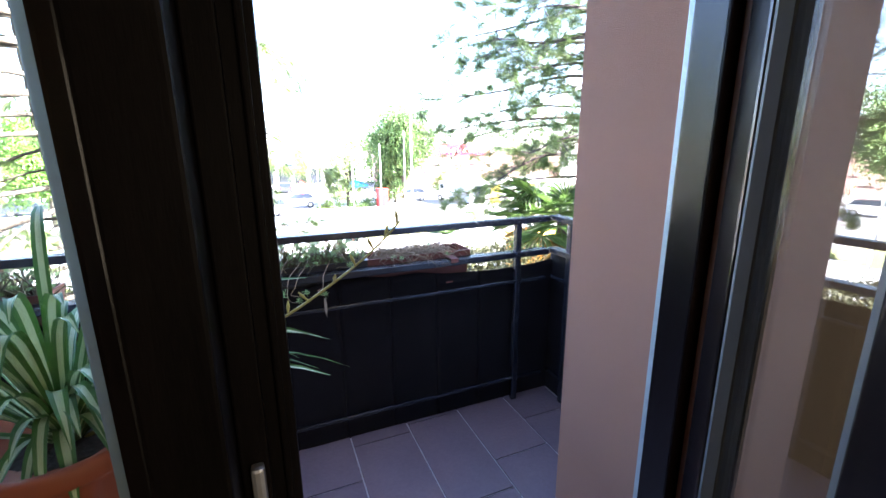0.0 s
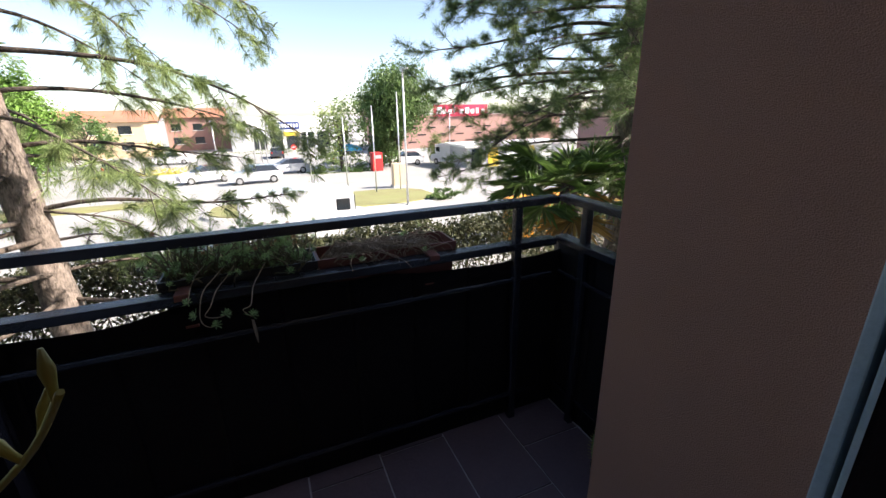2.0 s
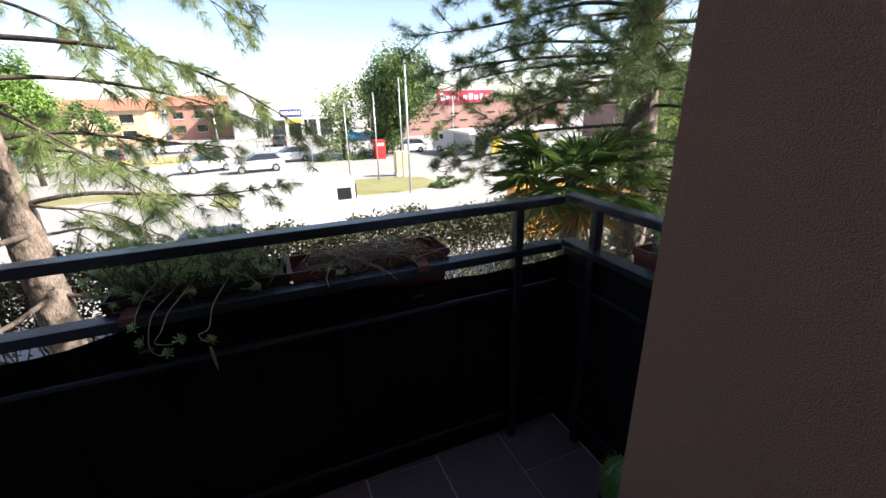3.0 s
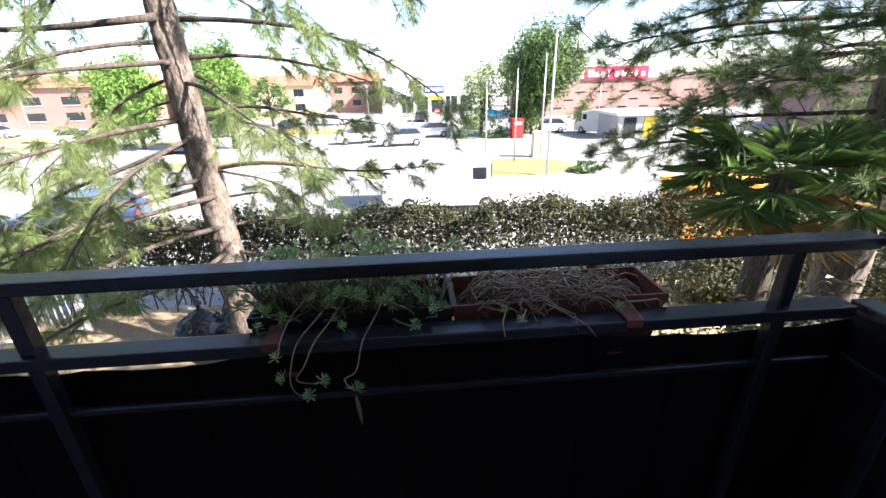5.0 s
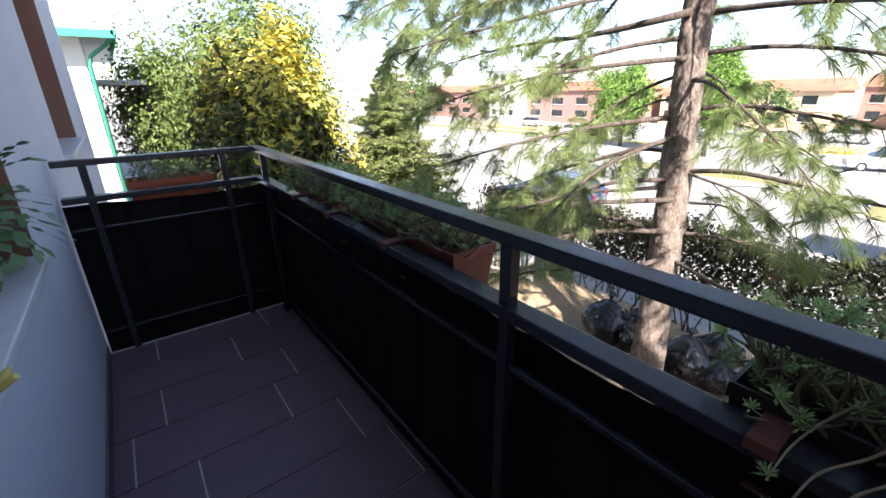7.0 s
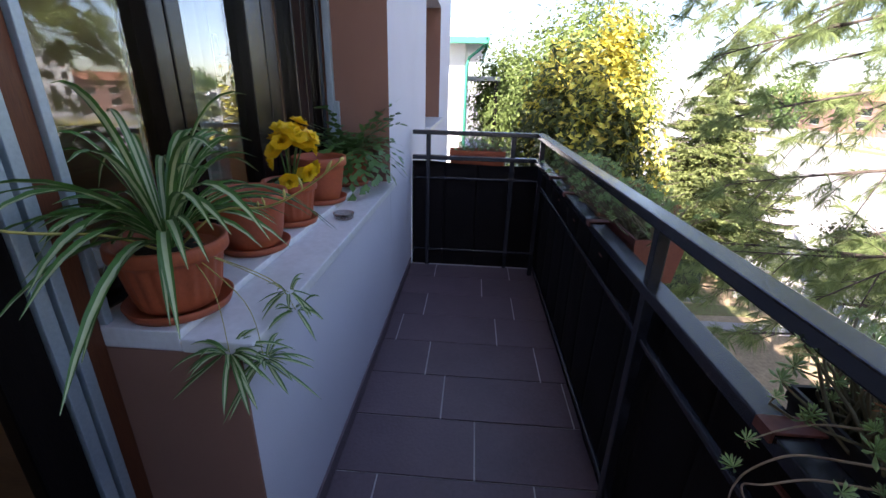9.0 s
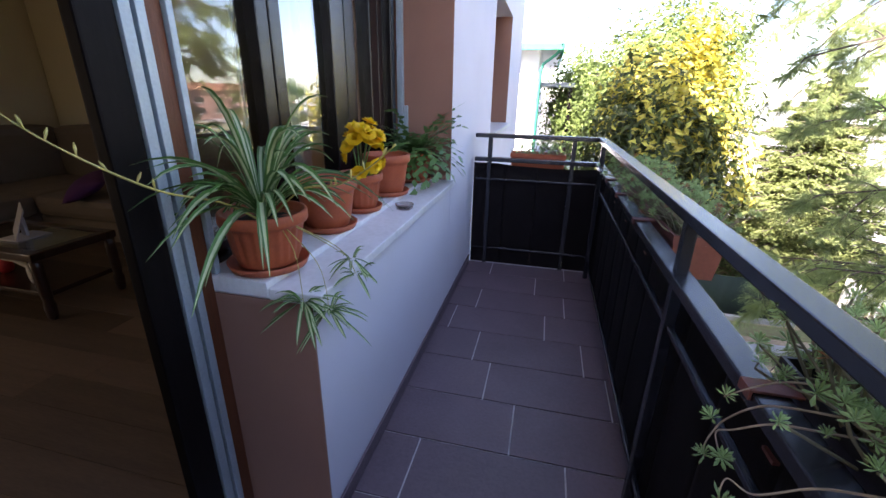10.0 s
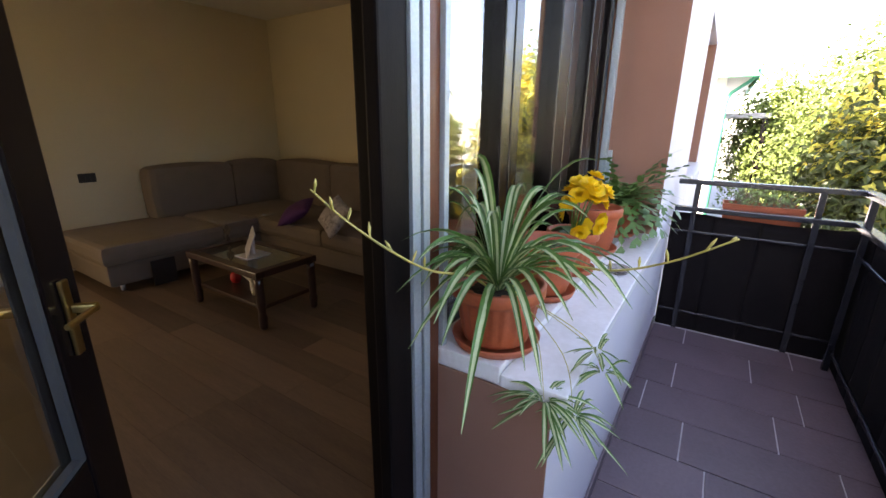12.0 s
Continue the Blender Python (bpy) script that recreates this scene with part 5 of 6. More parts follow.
# ---- far trees and shrubs ----
for i, (base, c, r, n, s, m) in enumerate((
        ((14.0, 41.5, -4.2), (14.0, 41.5, 2.6), (3.1, 3.1, 3.2), 15000, 0.34, oak_leaf),
        ((13.6, 43.0, -4.3), (13.3, 42.8, -1.3), (2.2, 2.0, 2.2), 5000, 0.34, oak_leaf),
        ((8.3, 42.0, -4.3), (8.1, 42.0, -0.5), (2.2, 2.0, 3.2), 2600, 0.32, needle_light),
        ((19.3, 43.5, -4.2), (19.3, 43.5, -2.4), (1.6, 1.4, 1.5), 2000, 0.24, fresh_leaf),
        ((-13.9, 38.0, -4.1), (-13.9, 38.0, 1.2), (2.05, 2.05, 3.1), 17000, 0.30, lush_leaf),
        ((-22.5, 40.0, -4.2), (-22.5, 40.0, 0.6), (2.5, 2.5, 2.9), 14000, 0.32, lush_leaf),
        ((-17.0, 60.0, -4.5), (-17.0, 60.0, -0.5), (3.0, 3.0, 2.6), 1600, 0.5, oak_leaf),
        ((-45.0, 70.0, -4.5), (-45.0, 70.0, 0.6), (5, 4, 4), 1600, 0.7, oak_leaf),
        ((-90.0, 60.0, -4.5), (-90.0, 60.0, 1.0), (8, 6, 5), 1800, 0.9, oak_leaf),
        ((22.0, 90.0, -4.5), (22.0, 90.0, 1.0), (6, 6, 5), 1400, 0.8, oak_leaf),
        ((30.0, 22.0, -3.2), (30.0, 22.0, 0.5), (4, 4, 3.6), 2600, 0.5, oak_leaf),
        ((18.0, 12.0, -3.0), (18.0, 12.0, -0.2), (3.5, 3.0, 2.8), 3200, 0.34, fresh_leaf))):
    leafy_tree("tree", base, c, r, n, s, (m,), "leafy green tree standing in the car park" if base[2] > -4.35 else "leafy green tree far across the road", 100 + i, 0.16 + 0.02 * r[0])
for i, (c, r, n) in enumerate((((9.3, 40.5, -3.7), (1.6, 0.9, 0.8), 1300), ((6.2, 41.0, -3.9), (1.3, 0.8, 0.7), 1000), ((-8.0, 50.0, -4.0), (6.0, 0.9, 0.7), 1500), ((-45.0, 50.0, -3.9), (16.0, 1.0, 0.7), 2600), ((9.6, 19.8, -2.75), (0.9, 0.5, 0.3), 700), ((3.0, 70.0, -4.0), (5.0, 1.0, 0.8), 900))):
    rng = np.random.default_rng(300 + i)
    P, q = clumps(rng, c, r, n)
    P[:, 2] = np.maximum(P[:, 2], ground_z(c[1]) + 0.02)
    V, F = leaf_mesh(P, rng.normal(size=P.shape) + [0, 0, 0.6], 0.2, 0.5, rng)
    tagged(raw("shrub", V, F, (oak_leaf, fresh_leaf, magnolia_yellow, magnolia_yellow, oak_leaf, fresh_leaf)[i]), "low clipped shrubs beside the car park", "shrub", kind="stuff")
orange_mat = material("orange_panel", (0.75, 0.30, 0.03), 0.5, vary=0.15, bump=0.03)
ow = thing("orange_skip", "orange container behind the palm", "container", (9.6, 11.2, -2.95))
part("body", box(8.6, 10.6, -2.97, 11.2, 12.0, -1.5, bevel=0.05), orange_mat, ow)
part("rim", box(8.55, 10.55, -1.498, 11.25, 12.05, -1.4, bevel=0.02), orange_mat, ow)

# ================= on the window sill =================
SHELF = SILL + 0.018
spider_green = material("spider_leaf_green", (0.07, 0.17, 0.035), 0.4, vary=0.3, scale=6, fine=40, bump=0, trans=0.2)
spider_cream = material("spider_leaf_cream", (0.50, 0.55, 0.30), 0.4, vary=0.12, scale=6, fine=40, bump=0, trans=0.2)
stalk_mat = material("yellow_green_stalk", (0.42, 0.36, 0.10), 0.5, vary=0.2, scale=10, fine=60, bump=0.05)
petal = material("yellow_petal", (0.88, 0.60, 0.02), 0.5, vary=0.15, scale=10, fine=60, bump=0.05, trans=0.35)
fern_green = material("cactus_stem_green", (0.05, 0.13, 0.03), 0.4, vary=0.35, scale=8, fine=50, bump=0, island=True, tint=(0.10, 0.19, 0.05), trans=0.15)
pot_soil = soil_mat


def flower_pot(name, label, at, r, h, ribs=0, saucer=True):
    """A terracotta-coloured plastic pot with a rolled rim, on a saucer."""
    th = thing(name, label, "flower pot", at, "flower pots on the sill")
    z = at[2] + (0.012 if saucer else 0)
    bm = bmesh.new()
    lathe(bm, [(r * 0.62, 0.0), (r * 0.70, 0.006), (r * 0.72, h * 0.10), (r * 0.78, h * 0.2), (r * 0.90, h * 0.72), (r * 0.92, h * 0.78), (r * 1.0, h * 0.80), (r * 1.02, h * 0.83), (r * 1.02, h * 0.97), (r * 1.0, h), (r * 0.93, h), (r * 0.90, h * 0.96), (r * 0.86, h * 0.84)], (at[0], at[1], z), 96 if ribs else 40, ribs, 0.004, 3, 4)
    part("body", bm, terracotta, th)
    bm = bmesh.new()
    lathe(bm, [(r * 0.84, h * 0.80), (r * 0.5, h * 0.845), (r * 0.05, h * 0.86)], (at[0], at[1], z), 28)
    for v in bm.verts:
        v.co.z += 0.006 * noise.noise(v.co * 40)
    part("soil", bm, pot_soil, th)
    if saucer:
        bm = bmesh.new()
        lathe(bm, [(r * 0.70, 0.0), (r * 0.90, 0.003), (r * 0.97, 0.024), (r * 0.94, 0.025), (r * 0.86, 0.008), (r * 0.1, 0.006)], (at[0], at[1], at[2] + 0.001), 40)
        part("saucer", bm, terracotta, th)
    return th


def strap_leaf(base, az, ln, lift, sag, width, twist=0.0, n=9, reach=0.72):
    """An arching blade with a cream stripe: returns a bmesh with two materials' faces."""
    bm = bmesh.new()
    d = Vector((math.cos(az), math.sin(az), 0))
    s = Vector((-d.y, d.x, 0))
    rows = []
    for i in range(n + 1):
        t = i / n
        c = Vector(base) + d * (ln * reach * t ** 1.2) + Vector((0, 0, ln * (lift * t - sag * t ** 2.3)))
        w = width * (0.55 + 1.1 * t) * (1 - t ** 3.0) * 0.75 + 0.0006
        cup = Vector((0, 0, w * 0.45))
        sd = (s + Vector((0, 0, twist * t))).normalized()
        rows.append([bm.verts.new(c + sd * w + cup), bm.verts.new(c + sd * w * 0.42), bm.verts.new(c - sd * w * 0.42), bm.verts.new(c - sd * w + cup)])
    for a, b in zip(rows, rows[1:]):
        for k in range(3):
            f = bm.faces.new((a[k], a[k + 1], b[k + 1], b[k]))
            f.material_index, f.smooth = (1 if k == 1 else 0), True
    return bm


def spider_leaves(parent, base, count, ln, rng, width=0.009, up=(0.72, 1.3)):
    for k in range(count):
        az = k * 2.399 + rng.uniform(-0.6, 0.6)
        f = k / count
        l = ln * rng.uniform(0.62, 1.18)
        lift = up[1] + (up[0] - up[1]) * f + rng.uniform(-0.32, 0.28)
        reach = 0.42 + 0.50 * f ** 0.7 + rng.uniform(-0.10, 0.10)
        if ln > 0.3 and math.cos(az) > 0.45:
            reach *= 1.16
        if ln > 0.3 and math.sin(az) < 0:
            reach = min(reach, 0.12 / (l * max(0.05, -math.sin(az))))
        sag = min(lift * 0.42 + 0.10 + 0.46 * f ** 1.2, lift + (0.12 if ln > 0.3 else 0.6))
        ob = part("leaf", strap_leaf(Vector(base) + Vector((math.cos(az), math.sin(az), 0)) * 0.012, az, l, lift, sag, width * rng.uniform(0.8, 1.2), rng.uniform(-0.4, 0.4), reach=reach), spider_green, parent)
        ob.data.materials.append(spider_cream)


def stalk(parent, pts, r=0.0032, buds=0, rng=None):
    """A thin flower stalk, smoothed between its points, with little buds near the tip."""
    pts = [Vector(p) for p in pts]
    out = []
    for i in range(len(pts) - 1):
        p0, p1, p2, p3 = pts[max(i - 1, 0)], pts[i], pts[i + 1], pts[min(i + 2, len(pts) - 1)]
        for j in range(6):
            t = j / 6
            out.append(0.5 * ((2 * p1) + (p2 - p0) * t + (2 * p0 - 5 * p1 + 4 * p2 - p3) * t * t + (3 * p1 - p0 - 3 * p2 + p3) * t ** 3))
    out.append(pts[-1])
    bm = bmesh.new()
    tube(bm, out, [r * (1 - 0.55 * k / len(out)) for k in range(len(out))], 6)
    for b in range(buds):
        o = out[int(len(out) * (0.45 + 0.54 * b / max(1, buds - 1)))-1 if b else int(len(out) * 0.45)]
        e = o + Vector((rng.uniform(-0.010, 0.010), rng.uniform(-0.010, 0.010), rng.uniform(0.005, 0.015)))
        tube(bm, [o, (o + e) / 2, e, e + (e - o) * 0.7], [r * 0.5, r * 0.6, r * 0.95, r * 0.3], 6)
    return part("stalk", bm, stalk_mat, parent, "yellow-green flower stalk")


rng = np.random.default_rng(7)
P1 = (0.372, -0.20, SHELF)
p1 = flower_pot("flower_pot", "ribbed terracotta pot on a saucer under the spider plant", P1, 0.120, 0.160, 44)
spider = thing("spider_plant", "green and cream spider plant with trailing plantlets", "house plant", (P1[0], P1[1], SHELF + 0.14))
spider_leaves(spider, (P1[0], P1[1], SHELF + 0.145), 72, 0.42, rng, 0.0125)
stalk(spider, [(P1[0] + 0.02, P1[1], 1.04), (0.52, -0.20, 1.12), (0.676, -0.20, 1.18), (0.775, -0.21, 1.24), (0.84, -0.245, 1.30), (0.878, -0.28, 1.352)], 0.0034, 7, rng)
for az, ln, lift, sag, reach in ((0.10, 0.44, 0.92, 0.46, 0.80), (-0.08, 0.42, 0.85, 0.58, 0.86), (0.22, 0.44, 0.72, 0.60, 0.90), (0.02, 0.40, 0.60, 0.56, 0.94), (0.34, 0.42, 0.55, 0.62, 0.92), (-0.16, 0.43, 0.98, 0.52, 0.74)):
    leaf_ob = part("leaf", strap_leaf((P1[0] + 0.012, P1[1], SHELF + 0.145), az, ln, lift, sag, 0.0125, 0.3 - az, reach=reach), spider_green, spider)
    leaf_ob.data.materials.append(spider_cream)
stalk(spider, [(P1[0], P1[1] + 0.02, 1.04), (0.40, -0.05, 1.14), (0.45, 0.08, 1.17), (0.50, 0.18, 1.22), (0.54, 0.27, 1.285)], 0.0032, 6, rng)
for base, mid, n, l in (((0.50, -0.015, 0.86), (0.45, -0.06, 0.98), 34, 0.135), ((0.475, 0.045, 0.83), (0.44, 0.0, 0.95), 26, 0.115), ((0.345, 0.055, 0.93), (0.36, -0.04, 0.99), 13, 0.10), ((0.36, 0.075, 0.89), (0.36, 0.02, 0.97), 11, 0.09)):
    stalk(spider, [(P1[0] + 0.03, P1[1] + 0.05, 1.06), mid, base], 0.0016)
    spider_leaves(spider, base, n, l, rng, 0.0062, (-0.4, 0.6))

flower_pot("flower_pot", "plain terracotta pot with bare soil on a saucer", (-0.02, -0.215, SHELF), 0.114, 0.178)
P3 = (-0.30, -0.205, SHELF)
flower_pot("flower_pot", "small ribbed terracotta pot with yellow begonia", P3, 0.098, 0.155, 36)
flower_pot("flower_pot", "plain terracotta pot with bare soil on a saucer", (-0.64, -0.21, SHELF), 0.118, 0.195)
P5 = (-1.02, -0.19, SHELF)
flower_pot("flower_pot", "terracotta pot under a spreading leaf cactus", P5, 0.115, 0.165)

# begonia: round yellow blooms over a few leaves
beg = thing("begonia", "yellow flowering begonia in full bloom", "house plant", (P3[0], P3[1], SHELF + 0.13))
for k in range(26):
    a, e = k * 2.399, 0.1 + 0.9 * (k / 26)
    c = Vector((P3[0] + 0.05 + 0.085 * math.cos(a) * math.sqrt(e), P3[1] + 0.05 + 0.075 * math.sin(a) * math.sqrt(e), 1.185 + 0.065 * (1 - e) + 0.03 * math.sin(k * 1.7)))
    if k > 20:
        c.z -= 0.08
    out = (c - Vector((P3[0] + 0.05, P3[1] + 0.02, 1.14))).normalized()
    s = out.orthogonal().normalized()
    t = out.cross(s)
    bm = bmesh.new()
    heart = bm.verts.new(c)
    for ring, (m, rr, tip) in enumerate(((7, 0.038, 0.008), (6, 0.029, 0.017), (4, 0.017, 0.025))):
        for q in range(m):
            b = 2 * math.pi * q / m + ring * 0.6
            d = s * math.cos(b) + t * math.sin(b)
            w = out.cross(d)
            v = [heart, bm.verts.new(c + d * rr * 0.6 + w * rr * 0.72 + out * tip * 0.5), bm.verts.new(c + d * rr + out * tip), bm.verts.new(c + d * rr * 0.6 - w * rr * 0.72 + out * tip * 0.5)]
            f = bm.faces.new(v)
            f.smooth = True
    part("bloom", bm, petal, beg)
for k in range(16):
    a = k * 2.4
    ob = part("leaf", strap_leaf((P3[0], P3[1], SHELF + 0.13), a, 0.11 + 0.03 * math.sin(k), 0.75, 0.7, 0.032), fern_green, beg)
    ob.data.materials.append(fern_green)
bm = bmesh.new()
for k in range(6):
    tube(bm, [(P3[0], P3[1], SHELF + 0.12), (P3[0] + 0.05 + 0.04 * math.cos(k), P3[1] + 0.04 + 0.04 * math.sin(k), 1.2)], [0.004, 0.003], 5)
part("stem", bm, fern_green, beg)

# leaf cactus: arching chains of flat segments
lc = thing("leaf_cactus", "spreading green leaf cactus with arching flat stems", "house plant", (P5[0], P5[1], SHELF + 0.14))
for k in range(120):
    az = k * 2.399
    f = k / 120
    ln = 0.20 + 0.16 * rng.uniform()
    if math.cos(az) < -0.2 and math.sin(az) < 0.6:
        ln = min(ln, 0.15 / -math.cos(az))
    if math.sin(az) < -0.2:
        ln = min(ln, 0.12 / -math.sin(az))
    vs, fs = [], []
    d = np.array([math.cos(az), math.sin(az), 0])
    s = np.array([-d[1], d[0], 0])
    lift = 1.3 - 0.95 * f
    n, sag = 9, 0.48 + 0.42 * f
    root = np.array([P5[0], P5[1], SHELF + 0.145])
    vs.append(root)
    tip = 0
    for i in range(n):
        t0, t1 = (i + 0.5) / n, (i + 1) / n
        c = root + d * ln * 0.95 * t0 + np.array([0, 0, ln * (lift * t0 - sag * t0 * t0)])
        e = root + d * ln * 0.95 * t1 + np.array([0, 0, ln * (lift * t1 - sag * t1 * t1)])
        sd = s * 0.018 * rng.uniform(0.8, 1.2) + np.array([0, 0, 0.006 * rng.uniform(-1, 1)])
        o = len(vs)
        vs += [c + sd, e, c - sd]
        fs.append((tip, o, o + 1, o + 2))
        if i > 2 and i % 2 == 0:
            q = sd * 2.6 * (1 if i % 4 else -1)
            w = (e - c) * 1.3
            vs += [c + q * 0.7 + w * 0.1, c + q + w, c + q * 0.3 + w * 0.9]
            fs.append((tip, o + 3, o + 4, o + 5))
        tip = o + 1
    ob = raw("stem", vs, fs, fern_green)
    ob.parent = lc
    ob.matrix_parent_inverse = lc.matrix_world.inverted()

# glass ashtray
clear = glass_material("ashtray_glass", (0.75, 0.72, 0.70))
bm = bmesh.new()
lathe(bm, [(0.034, 0.0), (0.040, 0.004), (0.044, 0.026), (0.040, 0.027), (0.035, 0.010), (0.004, 0.008)], (-0.43, -0.045, SILL + 0.001), 28)
tagged(shape("ashtray", bm, clear, True), "small round clear glass ashtray on the sill", "ashtray")

# ================= planters on the railing =================
succ = material("sedum_leaf", (0.20, 0.33, 0.12), 0.40, vary=0.35, scale=9, fine=60, bump=0, objvary=0.5, tint=(0.33, 0.47, 0.19), trans=0.35)
sedum_red = material("red_sedum_leaf", (0.30, 0.10, 0.05), 0.5, vary=0.35, scale=9, fine=60, bump=0, objvary=0.5, tint=(0.38, 0.17, 0.08), trans=0.15)
green_stem = material("olive_stem", (0.17, 0.15, 0.085), 0.8, vary=0.3, scale=14, fine=80, bump=0.1)
dry_stem = material("dry_stem", (0.31, 0.225, 0.15), 0.85, vary=0.3, scale=14, fine=80, bump=0.2)


def rosette_data(name, mat, seed, size=0.034, n=20):
    r = np.random.default_rng(seed)
    vs, fs = [np.array([0, 0, 0.004])], []
    for k in range(n):
        az, f = k * 2.399, k / n
        up = 1.3 - 1.35 * f
        d = np.array([math.cos(az), math.sin(az), up])
        d /= np.linalg.norm(d)
        s = np.cross(d, [0, 0, 1.0])
        s /= np.linalg.norm(s) + 1e-6
        nn = np.cross(s, d)
        l = size * (0.6 + 0.6 * f) * r.uniform(0.8, 1.2)
        b = d * 0.006 + np.array([0, 0, 0.012 * (1 - f)])
        o = len(vs)
        vs += [b + d * l * 0.6 + s * l * 0.18, b + d * l, b + d * l * 0.6 - s * l * 0.18, b + d * l * 0.55 + nn * l * 0.12]
        fs += [(0, o, o + 3), (o, o + 1, o + 3), (o + 1, o + 2, o + 3), (o + 2, 0, o + 3)]
    me = bpy.data.meshes.new(name)
    me.from_pydata([tuple(v) for v in vs], [], fs)
    me.materials.append(mat)
    return me


ROS = [rosette_data("rosette", succ, 60 + i, 0.012 + 0.0026 * i) for i in range(3)]
ROS_RED = [rosette_data("red_rosette", sedum_red, 70, 0.011)]


def planter(name, label, x0, x1, y0, y1, top, h, mat, rosettes, rise, seed, red=0.0, straps=(), dry=0, lean=0.0):
    """A hung trough with soil, succulents on bare stems, and straps over the rail."""
    r = np.random.default_rng(seed)
    th = thing(name, label, "planter", ((x0 + x1) / 2, (y0 + y1) / 2, top - h), "planters on the railing")
    bm = bmesh.new()
    o = [(x0, y0), (x1, y0), (x1, y1), (x0, y1)]
    cx, cy = (x0 + x1) / 2, (y0 + y1) / 2
    rings = []
    for k, z in ((0.84, top - h), (0.98, top - 0.03), (1.03, top - 0.028), (1.03, top), (0.95, top), (0.93, top - 0.05)):
        rings.append([bm.verts.new((cx + (x - cx) * (k if abs(x1 - x0) < abs(y1 - y0) else 1 - (1 - k) * 0.35), cy + (y - cy) * (k if abs(x1 - x0) > abs(y1 - y0) else 1 - (1 - k) * 0.35), z)) for x, y in o])
    for a, b in zip(rings, rings[1:]):
        for k in range(4):
            bm.faces.new((a[k], a[(k + 1) % 4], b[(k + 1) % 4], b[k]))
    bm.faces.new(rings[0][::-1])
    part("trough", bm, mat, th)
    bm = bmesh.new()
    nx = 20
    g = [[bm.verts.new((x0 + (x1 - x0) * (0.02 + 0.96 * i / nx), y0 + (y1 - y0) * (0.06 + 0.88 * j / 6), top - 0.045 + 0.012 * noise.noise((i * 0.9, j * 0.9, seed)))) for j in range(7)] for i in range(nx + 1)]
    for i in range(nx):
        for j in range(6):
            bm.faces.new((g[i][j], g[i + 1][j], g[i + 1][j + 1], g[i][j + 1]))
    part("soil", bm, soil_mat, th)
    for s in straps:
        if abs(x1 - x0) > abs(y1 - y0):
            for sb in (box(s - 0.02, RAIL_Y - 0.036, LOW_TOP + 0.002, s + 0.02, y0 + 0.02, LOW_TOP + 0.007, bevel=0.001), box(s - 0.02, RAIL_Y - 0.036, LOW_TOP - 0.014, s + 0.02, RAIL_Y - 0.031, LOW_TOP + 0.002),
                       box(s - 0.02, y1 + 0.004, top - h, s + 0.02, y1 + 0.010, top + 0.01), box(s - 0.02, RAIL_Y + 0.034, top - h - 0.01, s + 0.02, y1 + 0.010, top - h - 0.003)):
                part("strap", sb, rust_plastic, th, "rusty brown hanging strap")
    stems = bmesh.new()
    for k in range(rosettes):
        bx_, by_ = r.uniform(x0 + 0.03, x1 - 0.03), r.uniform(y0 + 0.02, y1 - 0.02)
        e = Vector((bx_ + r.normal() * 0.05, by_ + r.normal() * 0.07 + lean, top - 0.02 + rise * r.uniform(0.1, 1.0)))
        m = Vector(((bx_ + e.x) / 2 + r.normal() * 0.02, (by_ + e.y) / 2 + r.normal() * 0.02, (top + e.z) / 2 - 0.01))
        tube(stems, [(bx_, by_, top - 0.05), m, e], [0.0032, 0.0028, 0.0022], 4, cap=False)
        ob = new("rosette", (ROS_RED[0] if r.uniform() < red else ROS[int(r.integers(0, 3))]))
        ob.parent = th
        ob.matrix_parent_inverse = th.matrix_world.inverted()
        ob.matrix_basis = Matrix.LocRotScale(e, Euler((r.normal() * 0.4, r.normal() * 0.4, r.uniform(0, 6))), [r.uniform(0.6, 1.05)] * 3)
    if rosettes:
        tagged(part("stem_tangle", stems, green_stem, th), kind="stuff")
    else:
        stems.free()
    if dry:
        bm = bmesh.new()
        for k in range(dry):
            x, y = r.uniform(x0 + 0.02, x0 + (x1 - x0) * 0.72), r.uniform(y0 + 0.01, y1 - 0.01)
            q = [Vector((x, y, top - 0.05))]
            a = r.uniform(-0.6, 0.6)
            for j in range(5):
                q.append(q[-1] + Vector((0.022 * math.cos(a) + r.normal() * 0.017, -0.008 + r.normal() * 0.018, (0.035, 0.03, 0.0, -0.02, -0.03)[j] + r.normal() * 0.006)))
            tube(bm, q, [0.003, 0.003, 0.0026, 0.002, 0.0018, 0.001], 4, cap=False)
        tagged(part("withered_growth", bm, dry_stem, th, "dry withered stems"), kind="stuff")
    return th


PY0, PY1, PT = RAIL_Y + 0.048, RAIL_Y + 0.215, LOW_TOP + 0.028
planter("planter", "dark trough crowded with green trailing succulents", 0.60, 1.10, PY0, PY1, PT, 0.16, black_plastic, 290, 0.15, 1, 0.06, (0.672,))
planter("planter", "red-brown trough of withered stems, partly empty", 1.105, 1.66, PY0, PY1, PT, 0.16, rust_plastic, 6, 0.05, 2, 0.0, (1.535,), dry=200)
planter("planter", "terracotta trough with pale green succulents", -0.78, -0.13, PY0, PY1, PT, 0.16, rust_plastic, 290, 0.13, 3, 0.12, (-0.41,))
planter("planter", "terracotta trough with pale green succulents", -1.48, -0.82, PY0, PY1, PT, 0.16, rust_plastic, 290, 0.13, 4, 0.05, (-1.32, -0.9))
planter("planter", "terracotta trough with sparse grey-green succulents", LEFT_X - 0.27, LEFT_X - 0.09, 0.30, 0.74, LOW_TOP + 0.03, 0.15, terracotta, 70, 0.14, 5)
